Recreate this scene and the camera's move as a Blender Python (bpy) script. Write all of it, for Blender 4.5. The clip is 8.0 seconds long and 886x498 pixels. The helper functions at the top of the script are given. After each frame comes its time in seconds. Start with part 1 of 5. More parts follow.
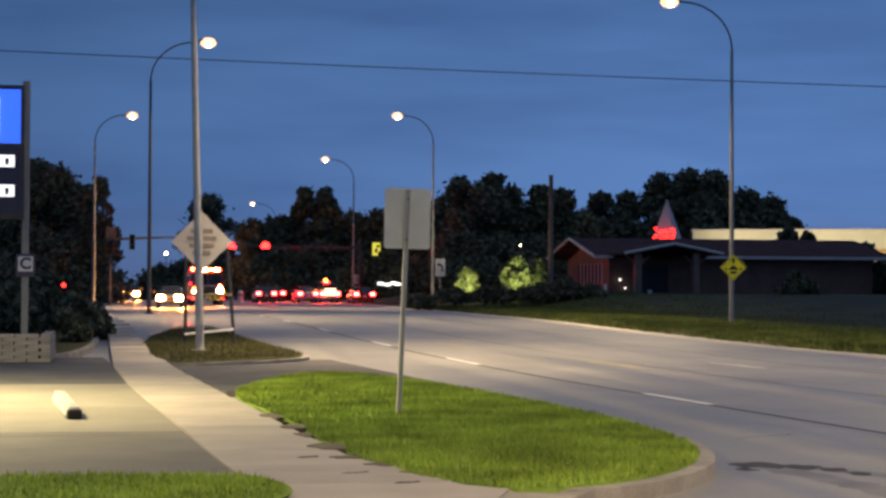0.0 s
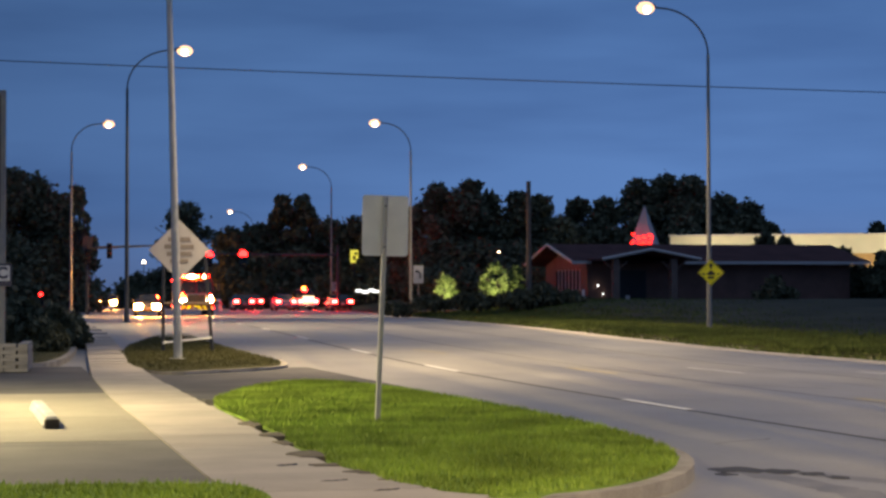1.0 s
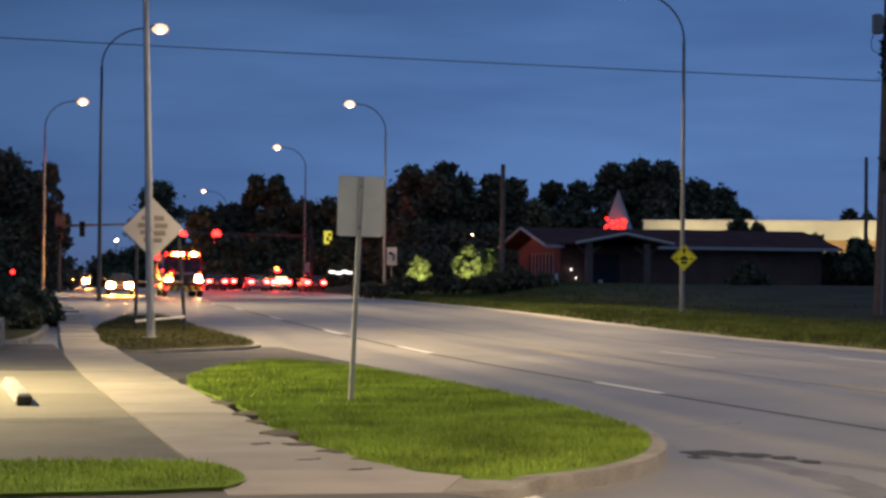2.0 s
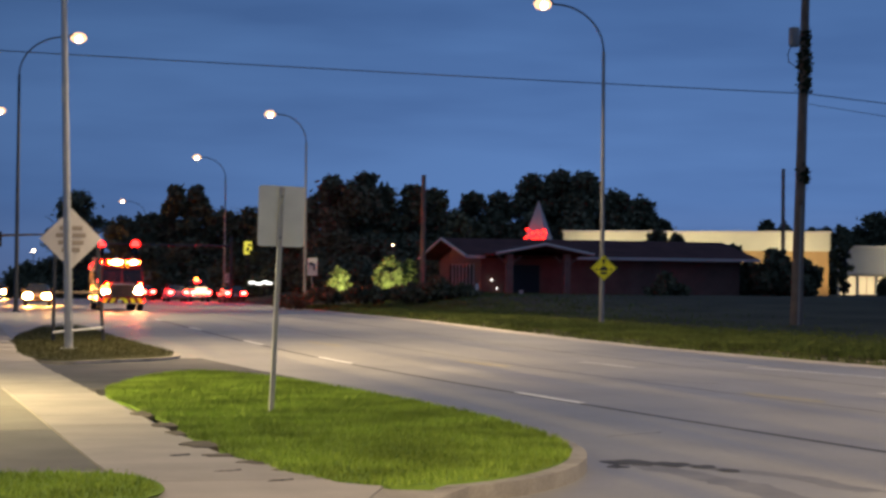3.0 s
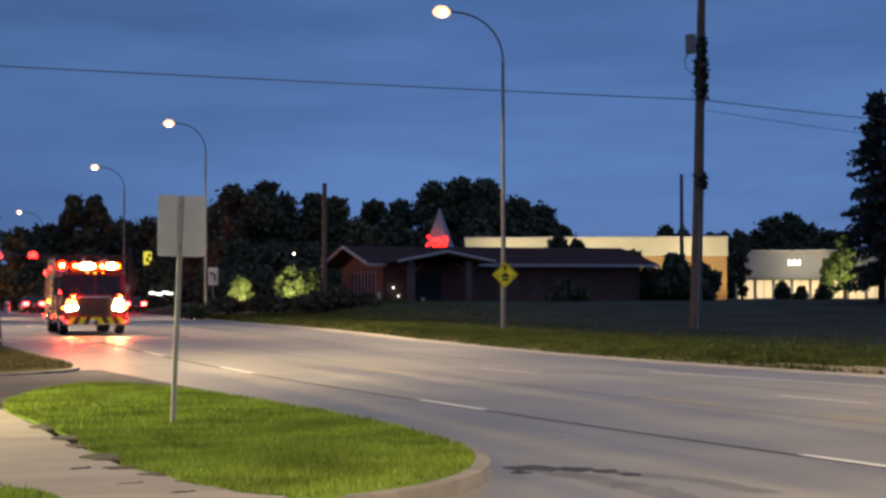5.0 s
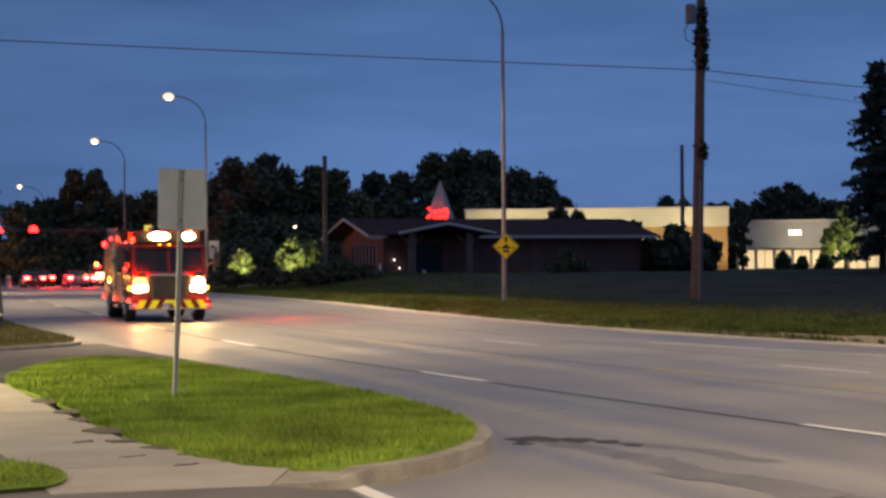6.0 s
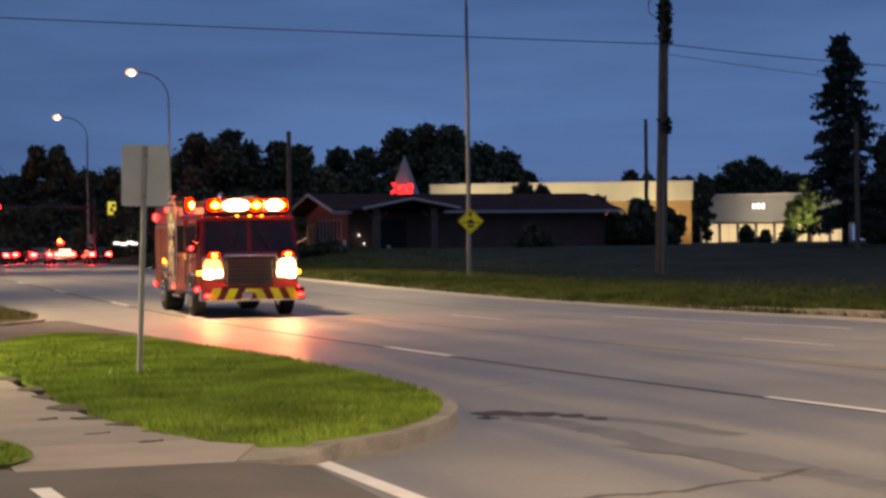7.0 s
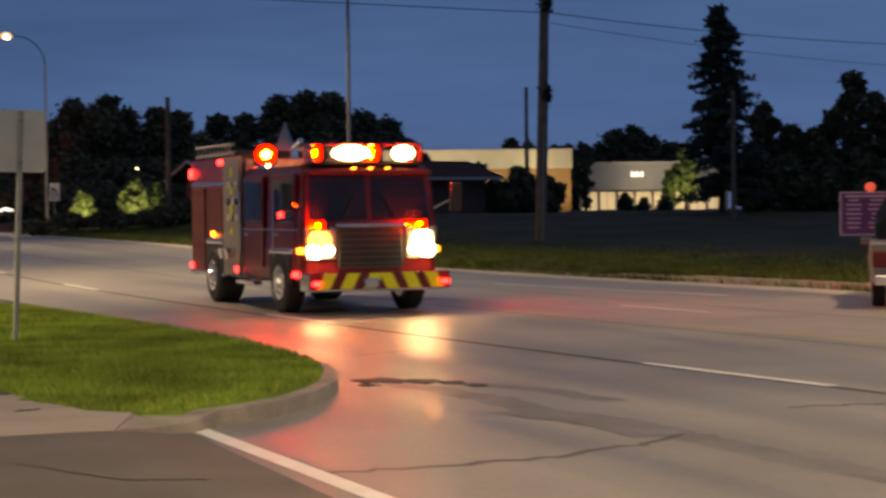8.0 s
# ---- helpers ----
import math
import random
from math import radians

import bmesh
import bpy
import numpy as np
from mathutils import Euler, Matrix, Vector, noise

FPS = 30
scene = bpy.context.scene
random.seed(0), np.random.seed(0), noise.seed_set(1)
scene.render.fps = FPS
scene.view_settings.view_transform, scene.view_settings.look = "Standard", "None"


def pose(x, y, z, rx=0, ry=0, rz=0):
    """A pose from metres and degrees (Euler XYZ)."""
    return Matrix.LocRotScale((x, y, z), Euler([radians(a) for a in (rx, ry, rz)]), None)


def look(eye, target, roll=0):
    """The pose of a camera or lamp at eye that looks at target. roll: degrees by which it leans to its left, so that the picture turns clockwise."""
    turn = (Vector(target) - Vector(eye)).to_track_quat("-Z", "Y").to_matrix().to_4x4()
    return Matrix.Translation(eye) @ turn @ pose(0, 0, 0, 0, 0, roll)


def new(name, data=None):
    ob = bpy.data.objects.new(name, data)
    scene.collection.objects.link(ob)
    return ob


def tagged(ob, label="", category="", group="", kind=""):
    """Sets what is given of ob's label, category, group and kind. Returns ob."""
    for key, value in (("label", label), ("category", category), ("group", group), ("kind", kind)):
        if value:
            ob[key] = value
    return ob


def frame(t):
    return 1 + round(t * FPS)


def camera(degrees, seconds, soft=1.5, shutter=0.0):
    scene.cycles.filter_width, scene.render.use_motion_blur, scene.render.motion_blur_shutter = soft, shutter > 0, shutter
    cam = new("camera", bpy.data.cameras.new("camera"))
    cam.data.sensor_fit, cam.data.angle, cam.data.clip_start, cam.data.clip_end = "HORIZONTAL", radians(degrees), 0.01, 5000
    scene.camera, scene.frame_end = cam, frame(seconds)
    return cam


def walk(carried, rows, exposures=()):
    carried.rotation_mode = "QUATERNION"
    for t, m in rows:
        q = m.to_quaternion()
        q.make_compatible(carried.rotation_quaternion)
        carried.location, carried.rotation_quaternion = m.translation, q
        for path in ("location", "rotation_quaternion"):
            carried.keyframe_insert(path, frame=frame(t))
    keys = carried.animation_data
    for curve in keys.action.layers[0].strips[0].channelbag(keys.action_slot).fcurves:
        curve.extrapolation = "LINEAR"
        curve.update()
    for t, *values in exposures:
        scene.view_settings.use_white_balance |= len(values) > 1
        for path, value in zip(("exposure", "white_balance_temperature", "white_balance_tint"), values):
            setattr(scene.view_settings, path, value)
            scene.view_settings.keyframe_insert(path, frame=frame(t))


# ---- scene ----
EYE = 1.6
cam = camera(28.0, 8.0, soft=2.8, shutter=0.5)
PATH = [  # seconds, yaw, pitch, roll of a hand-held pan from one standing place
    (0.0, -10.068, 1.228, -0.265), (0.5, -10.568, 1.43, 0.12), (1.0, -10.778, 1.45, 0.091),
    (2.3, -12.165, 0.818, -0.81), (2.5, -12.77, 0.891, -0.765), (3.0, -14.195, 1.253, -0.55),
    (3.5, -15.693, 1.839, -0.44), (4.0, -16.754, 1.916, -0.32), (4.5, -17.364, 1.795, -0.124),
    (5.8, -17.213, 0.796, 0.37), (6.0, -17.342, 0.612, 0.43), (6.5, -17.798, 0.213, 0.581),
    (7.0, -18.472, -0.203, 0.7), (7.5, -20.171, -0.769, 0.64), (7.7, -20.9, -0.985, 0.62), (8.0, -22.303, -1.3, 0.57),
]


def sway(t):
    """The standing body's slow lean, sideways and up, in metres."""
    k = min(1.0, max(0.0, (t - 1.0) / 1.4))
    k = 1 - k * k * (3 - 2 * k)
    return 0.027 * k, 0.019 * k


EXPOSURES = [(0.0, 0.16, 7420, 11), (1.0, 0.16, 7420, 11), (2.5, 0.02, 7570, 12), (3.5, 0.18, 7420, 11), (4.5, 0.2, 7500, 12), (6.0, 0.06, 7720, 13), (7.0, -0.1, 8020, 16), (7.5, -0.06, 8020, 14), (8.0, -0.46, 8420, 16)]
walk(cam, [(t, pose(sway(t)[0], 0, EYE + sway(t)[1], 90 + p, 0, y) @ pose(0, 0, 0, 0, 0, -r)) for t, y, p, r in PATH], EXPOSURES)


# ---- world: dusk sky with thin cloud ----
def make_world():
    w = bpy.data.worlds.new("dusk_sky")
    w.use_nodes = True
    nt = w.node_tree
    bg = nt.nodes["Background"]
    co = nt.nodes.new("ShaderNodeTexCoord")
    sep = nt.nodes.new("ShaderNodeSeparateXYZ")
    nt.links.new(co.outputs["Generated"], sep.inputs[0])
    ramp = nt.nodes.new("ShaderNodeValToRGB")
    els = ramp.color_ramp.elements
    els[0].position, els[0].color = 0.0, (0.07, 0.128, 0.305, 1)
    els[1].position, els[1].color = 1.0, (0.105, 0.142, 0.25, 1)
    e = els.new(0.05)
    e.color = (0.058, 0.141, 0.365, 1)
    e = els.new(0.2)
    e.color = (0.043, 0.116, 0.305, 1)
    nt.links.new(sep.outputs["Z"], ramp.inputs[0])
    mp = nt.nodes.new("ShaderNodeMapping")
    mp.inputs["Scale"].default_value = (2.2, 2.2, 14.0)
    mp.inputs["Rotation"].default_value = (0.0, 0.12, 0.3)
    nt.links.new(co.outputs["Generated"], mp.inputs[0])
    nz = nt.nodes.new("ShaderNodeTexNoise")
    nz.inputs["Scale"].default_value = 1.6
    nz.inputs["Detail"].default_value = 4
    nt.links.new(mp.outputs[0], nz.inputs["Vector"])
    cr = nt.nodes.new("ShaderNodeValToRGB")
    cr.color_ramp.elements[0].position, cr.color_ramp.elements[0].color = 0.35, (0.76, 0.77, 0.8, 1)
    cr.color_ramp.elements[1].position, cr.color_ramp.elements[1].color = 0.62, (1.08, 1.06, 1.03, 1)
    nt.links.new(nz.outputs["Fac"], cr.inputs[0])
    mx = nt.nodes.new("ShaderNodeMix")
    mx.data_type, mx.blend_type = "RGBA", "MULTIPLY"
    mx.inputs["Factor"].default_value = 1.0
    nt.links.new(ramp.outputs[0], mx.inputs["A"])
    nt.links.new(cr.outputs[0], mx.inputs["B"])
    side = nt.nodes.new("ShaderNodeMapRange")
    side.inputs["From Min"].default_value, side.inputs["From Max"].default_value = -0.05, 0.3
    side.inputs["To Min"].default_value, side.inputs["To Max"].default_value = 0.93, 1.36
    nt.links.new(sep.outputs["X"], side.inputs["Value"])
    nt.links.new(side.outputs[0], bg.inputs["Strength"])
    nt.links.new(mx.outputs["Result"], bg.inputs["Color"])
    scene.world = w


make_world()
LAMP_WATTS = 16500
LAMP_TINT = (1.0, 0.80, 0.52)


# Bare spot lamp; besides street lamps it serves added lights without a fixture
def lamp_light(x, y, z, watts=LAMP_WATTS, tint=LAMP_TINT, angle=128, target=None, lean=0.0):
    d = bpy.data.lights.new("spot_lamp", "SPOT")
    d.energy, d.color, d.spot_size, d.spot_blend, d.shadow_soft_size = watts, tint, radians(angle), 0.8, 0.3
    ob = new("spot_lamp", d)
    ob.matrix_world = look((x, y, z), target or (x + lean, y + 0.01, 0))
    return ob


# ---- materials ----
def mat(name, color, rough=0.6, metal=0.0, var=0.25, scale=4.0, fine=60.0, bump=0.15, coat=0.0, rnd=0.0, dist=0.01, spec=0.5):
    m = bpy.data.materials.new(name)
    m.use_nodes = True
    nt = m.node_tree
    b = nt.nodes["Principled BSDF"]
    b.inputs["Roughness"].default_value, b.inputs["Metallic"].default_value = rough, metal
    b.inputs["Coat Weight"].default_value = coat
    b.inputs["Specular IOR Level"].default_value = spec
    geo = nt.nodes.new("ShaderNodeNewGeometry")
    n1 = nt.nodes.new("ShaderNodeTexNoise")
    n1.inputs["Scale"].default_value, n1.inputs["Detail"].default_value = scale, 5
    n2 = nt.nodes.new("ShaderNodeTexNoise")
    n2.inputs["Scale"].default_value, n2.inputs["Detail"].default_value = fine, 3
    tc = nt.nodes.new("ShaderNodeTexCoord")
    nt.links.new(tc.outputs["Object"], n1.inputs["Vector"])
    nt.links.new(tc.outputs["Object"], n2.inputs["Vector"])
    add = nt.nodes.new("ShaderNodeMath")
    add.operation = "MULTIPLY_ADD"
    add.inputs[1].default_value = 0.45
    nt.links.new(n2.outputs["Fac"], add.inputs[0])
    nt.links.new(n1.outputs["Fac"], add.inputs[2])
    rp = nt.nodes.new("ShaderNodeMapRange")
    rp.inputs["From Min"].default_value, rp.inputs["From Max"].default_value = 0.42, 1.02
    rp.inputs["To Min"].default_value, rp.inputs["To Max"].default_value = 1 - var, 1 + var
    nt.links.new(add.outputs[0], rp.inputs["Value"])
    out = rp.outputs[0]
    if rnd:
        oi = nt.nodes.new("ShaderNodeObjectInfo")
        r2 = nt.nodes.new("ShaderNodeMapRange")
        r2.inputs["To Min"].default_value, r2.inputs["To Max"].default_value = 1 - rnd, 1 + rnd
        nt.links.new(oi.outputs["Random"], r2.inputs["Value"])
        mu = nt.nodes.new("ShaderNodeMath")
        mu.operation = "MULTIPLY"
        nt.links.new(out, mu.inputs[0])
        nt.links.new(r2.outputs[0], mu.inputs[1])
        out = mu.outputs[0]
    mx = nt.nodes.new("ShaderNodeVectorMath")
    mx.operation = "SCALE"
    mx.inputs[0].default_value = color
    nt.links.new(out, mx.inputs["Scale"])
    nt.links.new(mx.outputs[0], b.inputs["Base Color"])
    if bump:
        bp = nt.nodes.new("ShaderNodeBump")
        bp.inputs["Strength"].default_value, bp.inputs["Distance"].default_value = bump, dist
        nt.links.new(add.outputs[0], bp.inputs["Height"])
        nt.links.new(bp.outputs[0], b.inputs["Normal"])
    return m


def glow(name, color, strength):
    m = bpy.data.materials.new(name)
    m.use_nodes = True
    b = m.node_tree.nodes["Principled BSDF"]
    b.inputs["Base Color"].default_value = (*[0.6 * c for c in color], 1)
    b.inputs["Emission Color"].default_value = (*color, 1)
    b.inputs["Emission Strength"].default_value = strength
    return m


def leafy(name, dark, light, patch=0.0):
    m = bpy.data.materials.new(name)
    m.use_nodes = True
    nt = m.node_tree
    b = nt.nodes["Principled BSDF"]
    geo = nt.nodes.new("ShaderNodeNewGeometry")
    rp = nt.nodes.new("ShaderNodeValToRGB")
    rp.color_ramp.elements[0].color = (*dark, 1)
    rp.color_ramp.elements[1].color = (*light, 1)
    nt.links.new(geo.outputs["Random Per Island"], rp.inputs[0])
    if patch:
        tc = nt.nodes.new("ShaderNodeTexCoord")
        nz = nt.nodes.new("ShaderNodeTexNoise")
        nz.inputs["Scale"].default_value, nz.inputs["Detail"].default_value = 0.9, 5
        nt.links.new(tc.outputs["Object"], nz.inputs["Vector"])
        mr = nt.nodes.new("ShaderNodeMapRange")
        mr.inputs["From Min"].default_value, mr.inputs["From Max"].default_value = 0.35, 0.65
        mr.inputs["To Min"].default_value, mr.inputs["To Max"].default_value = 1 - patch, 1 + patch
        nt.links.new(nz.outputs["Fac"], mr.inputs["Value"])
        sc = nt.nodes.new("ShaderNodeVectorMath")
        sc.operation = "SCALE"
        nt.links.new(rp.outputs[0], sc.inputs[0])
        nt.links.new(mr.outputs[0], sc.inputs["Scale"])
        nt.links.new(sc.outputs[0], b.inputs["Base Color"])
    else:
        nt.links.new(rp.outputs[0], b.inputs["Base Color"])
    b.inputs["Roughness"].default_value = 0.75
    b.inputs["Specular IOR Level"].default_value = 0.2
    return m


def road_mat():
    m = mat("worn_concrete_road", (0.285, 0.272, 0.248), 0.5, var=0.22, scale=0.35, fine=18.0, bump=0.25, dist=0.006)
    nt = m.node_tree
    b = nt.nodes["Principled BSDF"]
    tc = nt.nodes.new("ShaderNodeTexCoord")
    mp = nt.nodes.new("ShaderNodeMapping")
    mp.inputs["Rotation"].default_value = (0, 0, radians(-4))
    mp.inputs["Scale"].default_value = (1.1, 0.05, 1)
    nt.links.new(tc.outputs["Object"], mp.inputs[0])
    nz = nt.nodes.new("ShaderNodeTexNoise")
    nz.inputs["Scale"].default_value, nz.inputs["Detail"].default_value = 1.0, 4
    nt.links.new(mp.outputs[0], nz.inputs["Vector"])
    mr = nt.nodes.new("ShaderNodeMapRange")
    mr.inputs["From Min"].default_value, mr.inputs["From Max"].default_value = 0.3, 0.7
    mr.inputs["To Min"].default_value, mr.inputs["To Max"].default_value = 0.36, 0.57
    nt.links.new(nz.outputs["Fac"], mr.inputs["Value"])
    nt.links.new(mr.outputs[0], b.inputs["Roughness"])
    old = b.inputs["Base Color"].links[0].from_socket
    m2 = nt.nodes.new("ShaderNodeMapRange")
    m2.inputs["From Min"].default_value, m2.inputs["From Max"].default_value = 0.3, 0.7
    m2.inputs["To Min"].default_value, m2.inputs["To Max"].default_value = 0.78, 1.12
    nt.links.new(nz.outputs["Fac"], m2.inputs["Value"])
    sc = nt.nodes.new("ShaderNodeVectorMath")
    sc.operation = "SCALE"
    nt.links.new(old, sc.inputs[0])
    nt.links.new(m2.outputs[0], sc.inputs["Scale"])
    nt.links.new(sc.outputs[0], b.inputs["Base Color"])
    return m


M_ROAD = road_mat()
M_ASPH = mat("grey_asphalt", (0.12, 0.116, 0.114), 0.85, spec=0.2, var=0.3, scale=0.8, fine=45, bump=0.4)
M_LOT = mat("stained_concrete_lot", (0.24, 0.22, 0.18), 0.75, var=0.3, scale=0.5, fine=25, bump=0.3)
M_WALK = mat("sidewalk_concrete", (0.395, 0.355, 0.305), 0.8, var=0.18, scale=1.2, fine=40, bump=0.25, rnd=0.1)
M_KERB = mat("kerb_concrete", (0.35, 0.315, 0.26), 0.8, var=0.38, scale=2.2, fine=40, bump=0.3)
M_SOIL = mat("dark_soil", (0.05, 0.043, 0.03), 0.95, var=0.4, scale=3, fine=40, bump=0.6)
M_DIRT = mat("dry_dirt", (0.13, 0.11, 0.08), 0.95, var=0.4, scale=3, fine=40, bump=0.6)
M_TURF = mat("turf", (0.18, 0.28, 0.042), 0.9, spec=0.2, var=0.35, scale=1.3, fine=90, bump=0.8, dist=0.03)
M_LAWN = mat("rough_lawn", (0.085, 0.078, 0.05), 0.95, spec=0.1, var=0.4, scale=0.25, fine=12, bump=0.8, dist=0.05)
M_JOINT = mat("joint_tar", (0.05, 0.048, 0.046), 0.7, var=0.3, scale=4, fine=60)
M_STAIN = mat("patched_concrete", (0.195, 0.186, 0.172), 0.5, var=0.3, scale=2, fine=30)
M_CRACK = mat("crack_sealant", (0.12, 0.115, 0.11), 0.7, var=0.3, scale=4, fine=60)
# Browner, darker grass: the strip's dim lighting is partly put into the colour
M_DARKTURF = mat("dark_brown_turf", (0.075, 0.07, 0.025), 0.9, var=0.35, scale=1.3, fine=90, bump=0.8, dist=0.03, spec=0.2)
M_DARKBLADE = leafy("dark_brown_grass_blades", (0.06, 0.06, 0.018), (0.11, 0.105, 0.035))
M_PAINT = mat("road_paint_white", (0.82, 0.81, 0.78), 0.6, var=0.14, scale=3, fine=70)
M_YPAINT = mat("road_paint_yellow", (0.5, 0.4, 0.16), 0.6, var=0.25, scale=3, fine=70)
M_GALV = mat("galvanised_steel", (0.26, 0.26, 0.25), 0.55, 0.3, var=0.12, scale=5, fine=80, bump=0.05)
M_PALE = mat("pale_weathered_steel", (0.55, 0.54, 0.5), 0.5, 0.15, var=0.12, scale=5, fine=80, bump=0.05)
M_ALU = mat("sign_aluminium", (0.72, 0.69, 0.58), 0.45, 0.12, var=0.12, scale=3, fine=50, bump=0.04)
M_DKPOLE = mat("weathered_steel_pole", (0.07, 0.072, 0.075), 0.5, 0.5, var=0.15, scale=3, fine=50)
M_WOODP = mat("creosoted_wood", (0.19, 0.14, 0.1), 0.85, var=0.35, scale=2, fine=35, bump=0.5)
M_IVY = leafy("ivy_leaves", (0.012, 0.02, 0.01), (0.035, 0.05, 0.02))
M_LEAF = leafy("tree_leaves", (0.085, 0.088, 0.05), (0.15, 0.15, 0.085))
# Brighter leaf copy: part of the shrubs' lighting is put into this colour
M_LEAF_LIT = leafy("leaves_tinted_as_lit", (0.1, 0.145, 0.045), (0.25, 0.33, 0.11))
M_CONIF = leafy("conifer_needles", (0.04, 0.05, 0.04), (0.08, 0.095, 0.07))
M_BARK = mat("bark", (0.06, 0.048, 0.038), 0.9, var=0.4, scale=3, fine=25, bump=0.6)
M_VERGE = leafy("verge_grass", (0.07, 0.1, 0.022), (0.15, 0.18, 0.045), 0.4)
M_BLADE = leafy("grass_blades", (0.185, 0.285, 0.038), (0.3, 0.4, 0.065), 0.36)
M_BLACK = mat("black_plastic", (0.015, 0.015, 0.016), 0.5, var=0.2, scale=6, fine=80, bump=0.05)
M_RUBBER = mat("tyre_rubber", (0.02, 0.02, 0.02), 0.8, var=0.2, scale=10, fine=80)
M_CHROME = mat("polished_metal", (0.75, 0.75, 0.76), 0.16, 1.0, var=0.08, scale=4, fine=40, bump=0.02)
M_RED = mat("red_gloss_paint", (0.15, 0.005, 0.005), 0.3, var=0.06, scale=2, fine=30, bump=0.0, coat=0.25)
M_DRED = mat("red_roller_door", (0.12, 0.006, 0.007), 0.45, 0.1, var=0.1, scale=2, fine=30, bump=0.02)
M_PANEL = mat("brushed_steel_panel", (0.36, 0.33, 0.28), 0.45, 0.3, var=0.2, scale=8, fine=60)
M_WHITE = mat("white_paint", (0.75, 0.75, 0.73), 0.5, var=0.06, scale=3, fine=40, bump=0.02)
M_YEL = mat("reflective_yellow_green", (0.85, 0.85, 0.03), 0.4, var=0.06, scale=4, fine=40, bump=0.02)
M_DYEL = mat("fluorescent_sign_yellow", (0.8, 0.75, 0.02), 0.35, var=0.05, scale=4, fine=40, bump=0.02)
M_CREAM = mat("cream_render", (0.62, 0.58, 0.45), 0.8, var=0.1, scale=0.6, fine=20)
M_TAN = mat("tan_brick", (0.42, 0.26, 0.12), 0.85, var=0.2, scale=0.8, fine=14)
M_BRICK = mat("brown_brick", (0.2, 0.1, 0.075), 0.85, var=0.25, scale=1.0, fine=14, bump=0.4)
M_ROOF = mat("asphalt_shingle", (0.085, 0.04, 0.038), 0.95, spec=0.1, var=0.3, scale=0.8, fine=9, bump=0.5)
M_TRIM = mat("fascia_paint", (0.55, 0.5, 0.46), 0.6, var=0.1, scale=1.0, fine=20)
M_GREYW = mat("grey_render", (0.4, 0.4, 0.4), 0.85, var=0.12, scale=0.5, fine=15)
M_STONE = mat("planter_block", (0.3, 0.28, 0.25), 0.85, var=0.25, scale=3, fine=30, bump=0.5, rnd=0.15)
M_BLUE = glow("lit_blue_sign_face", (0.02, 0.12, 0.9), 1.3)
M_SWHITE = glow("lit_white_sign_face", (0.85, 0.9, 1.0), 1.2)
M_SDARK = mat("navy_sign_face", (0.03, 0.035, 0.08), 0.4, var=0.1, scale=3, fine=40, bump=0.02)
M_PURPLE = mat("plum_sign_face", (0.2, 0.06, 0.18), 0.5, var=0.15, scale=3, fine=40, bump=0.02)
M_PINK = mat("pale_sign_lettering", (0.8, 0.5, 0.65), 0.6, var=0.1, scale=3, fine=40, bump=0.02)
M_TEXT = mat("faded_sign_lettering", (0.28, 0.24, 0.21), 0.6, var=0.1, scale=3, fine=40, bump=0.02)
M_SIGNW = mat("weathered_white_sheet", (0.55, 0.52, 0.5), 0.4, var=0.06, scale=3, fine=40, bump=0.02)
M_GLASS = mat("dark_window_glass", (0.01, 0.012, 0.014), 0.06, var=0.1, scale=2, fine=20, bump=0.0)
G_LAMP = glow("lamp_lens", (1.0, 0.76, 0.5), 30)
# Halo colour for the shell around each street lamp's bulb
G_LAMP_HALO = glow("warm_lamp_halo", (1.0, 0.62, 0.36), 1.7)
G_HEAD = glow("headlight_lens", (1.0, 0.74, 0.36), 110)
G_CARHEAD = glow("car_headlight_lens", (1.0, 0.38, 0.08), 1000)
G_WARN = glow("red_warning_lens", (1.0, 0.1, 0.02), 40)
G_FLASH = glow("red_flasher_core", (1.0, 0.03, 0.006), 2000)
# Overdriven to throw a red wash onto the hall
G_BEACON = glow("red_beacon_core", (1.0, 0.03, 0.008), 7000)
# Same-sized core, dimmed so less red falls on the road
G_BEACON_DIM = glow("red_dimmed_beacon_core", (1.0, 0.035, 0.008), 1500)
# Flat red that stands in for the glare fringe round a flasher core
G_RED_GLARE = glow("red_flasher_glare", (1.0, 0.007, 0.003), 26)
M_DOME = mat("red_lamp_cover", (0.3, 0.012, 0.01), 0.2, var=0.08, scale=6, fine=40, bump=0.0, coat=0.6)
G_WHITEW = glow("clear_warning_lens", (1.0, 0.62, 0.26), 60)
G_SIDE = glow("red_marker_lens", (1.0, 0.02, 0.02), 22)
G_AMBER = glow("amber_marker_lens", (1.0, 0.25, 0.02), 18)
G_TAIL = glow("tail_light_lens", (1.0, 0.012, 0.012), 170)
G_SIGNAL = glow("red_signal_lens", (1.0, 0.014, 0.014), 16)
G_NEON = glow("red_sign_letters", (1.0, 0.022, 0.018), 5.0)
G_WIN = glow("lit_shop_window", (1.0, 0.8, 0.48), 0.75)
G_LOGO = glow("lit_white_letters", (0.9, 0.95, 1.0), 2.5)
G_YSIGN = glow("lit_yellow_sign", (0.8, 0.75, 0.1), 0.8)


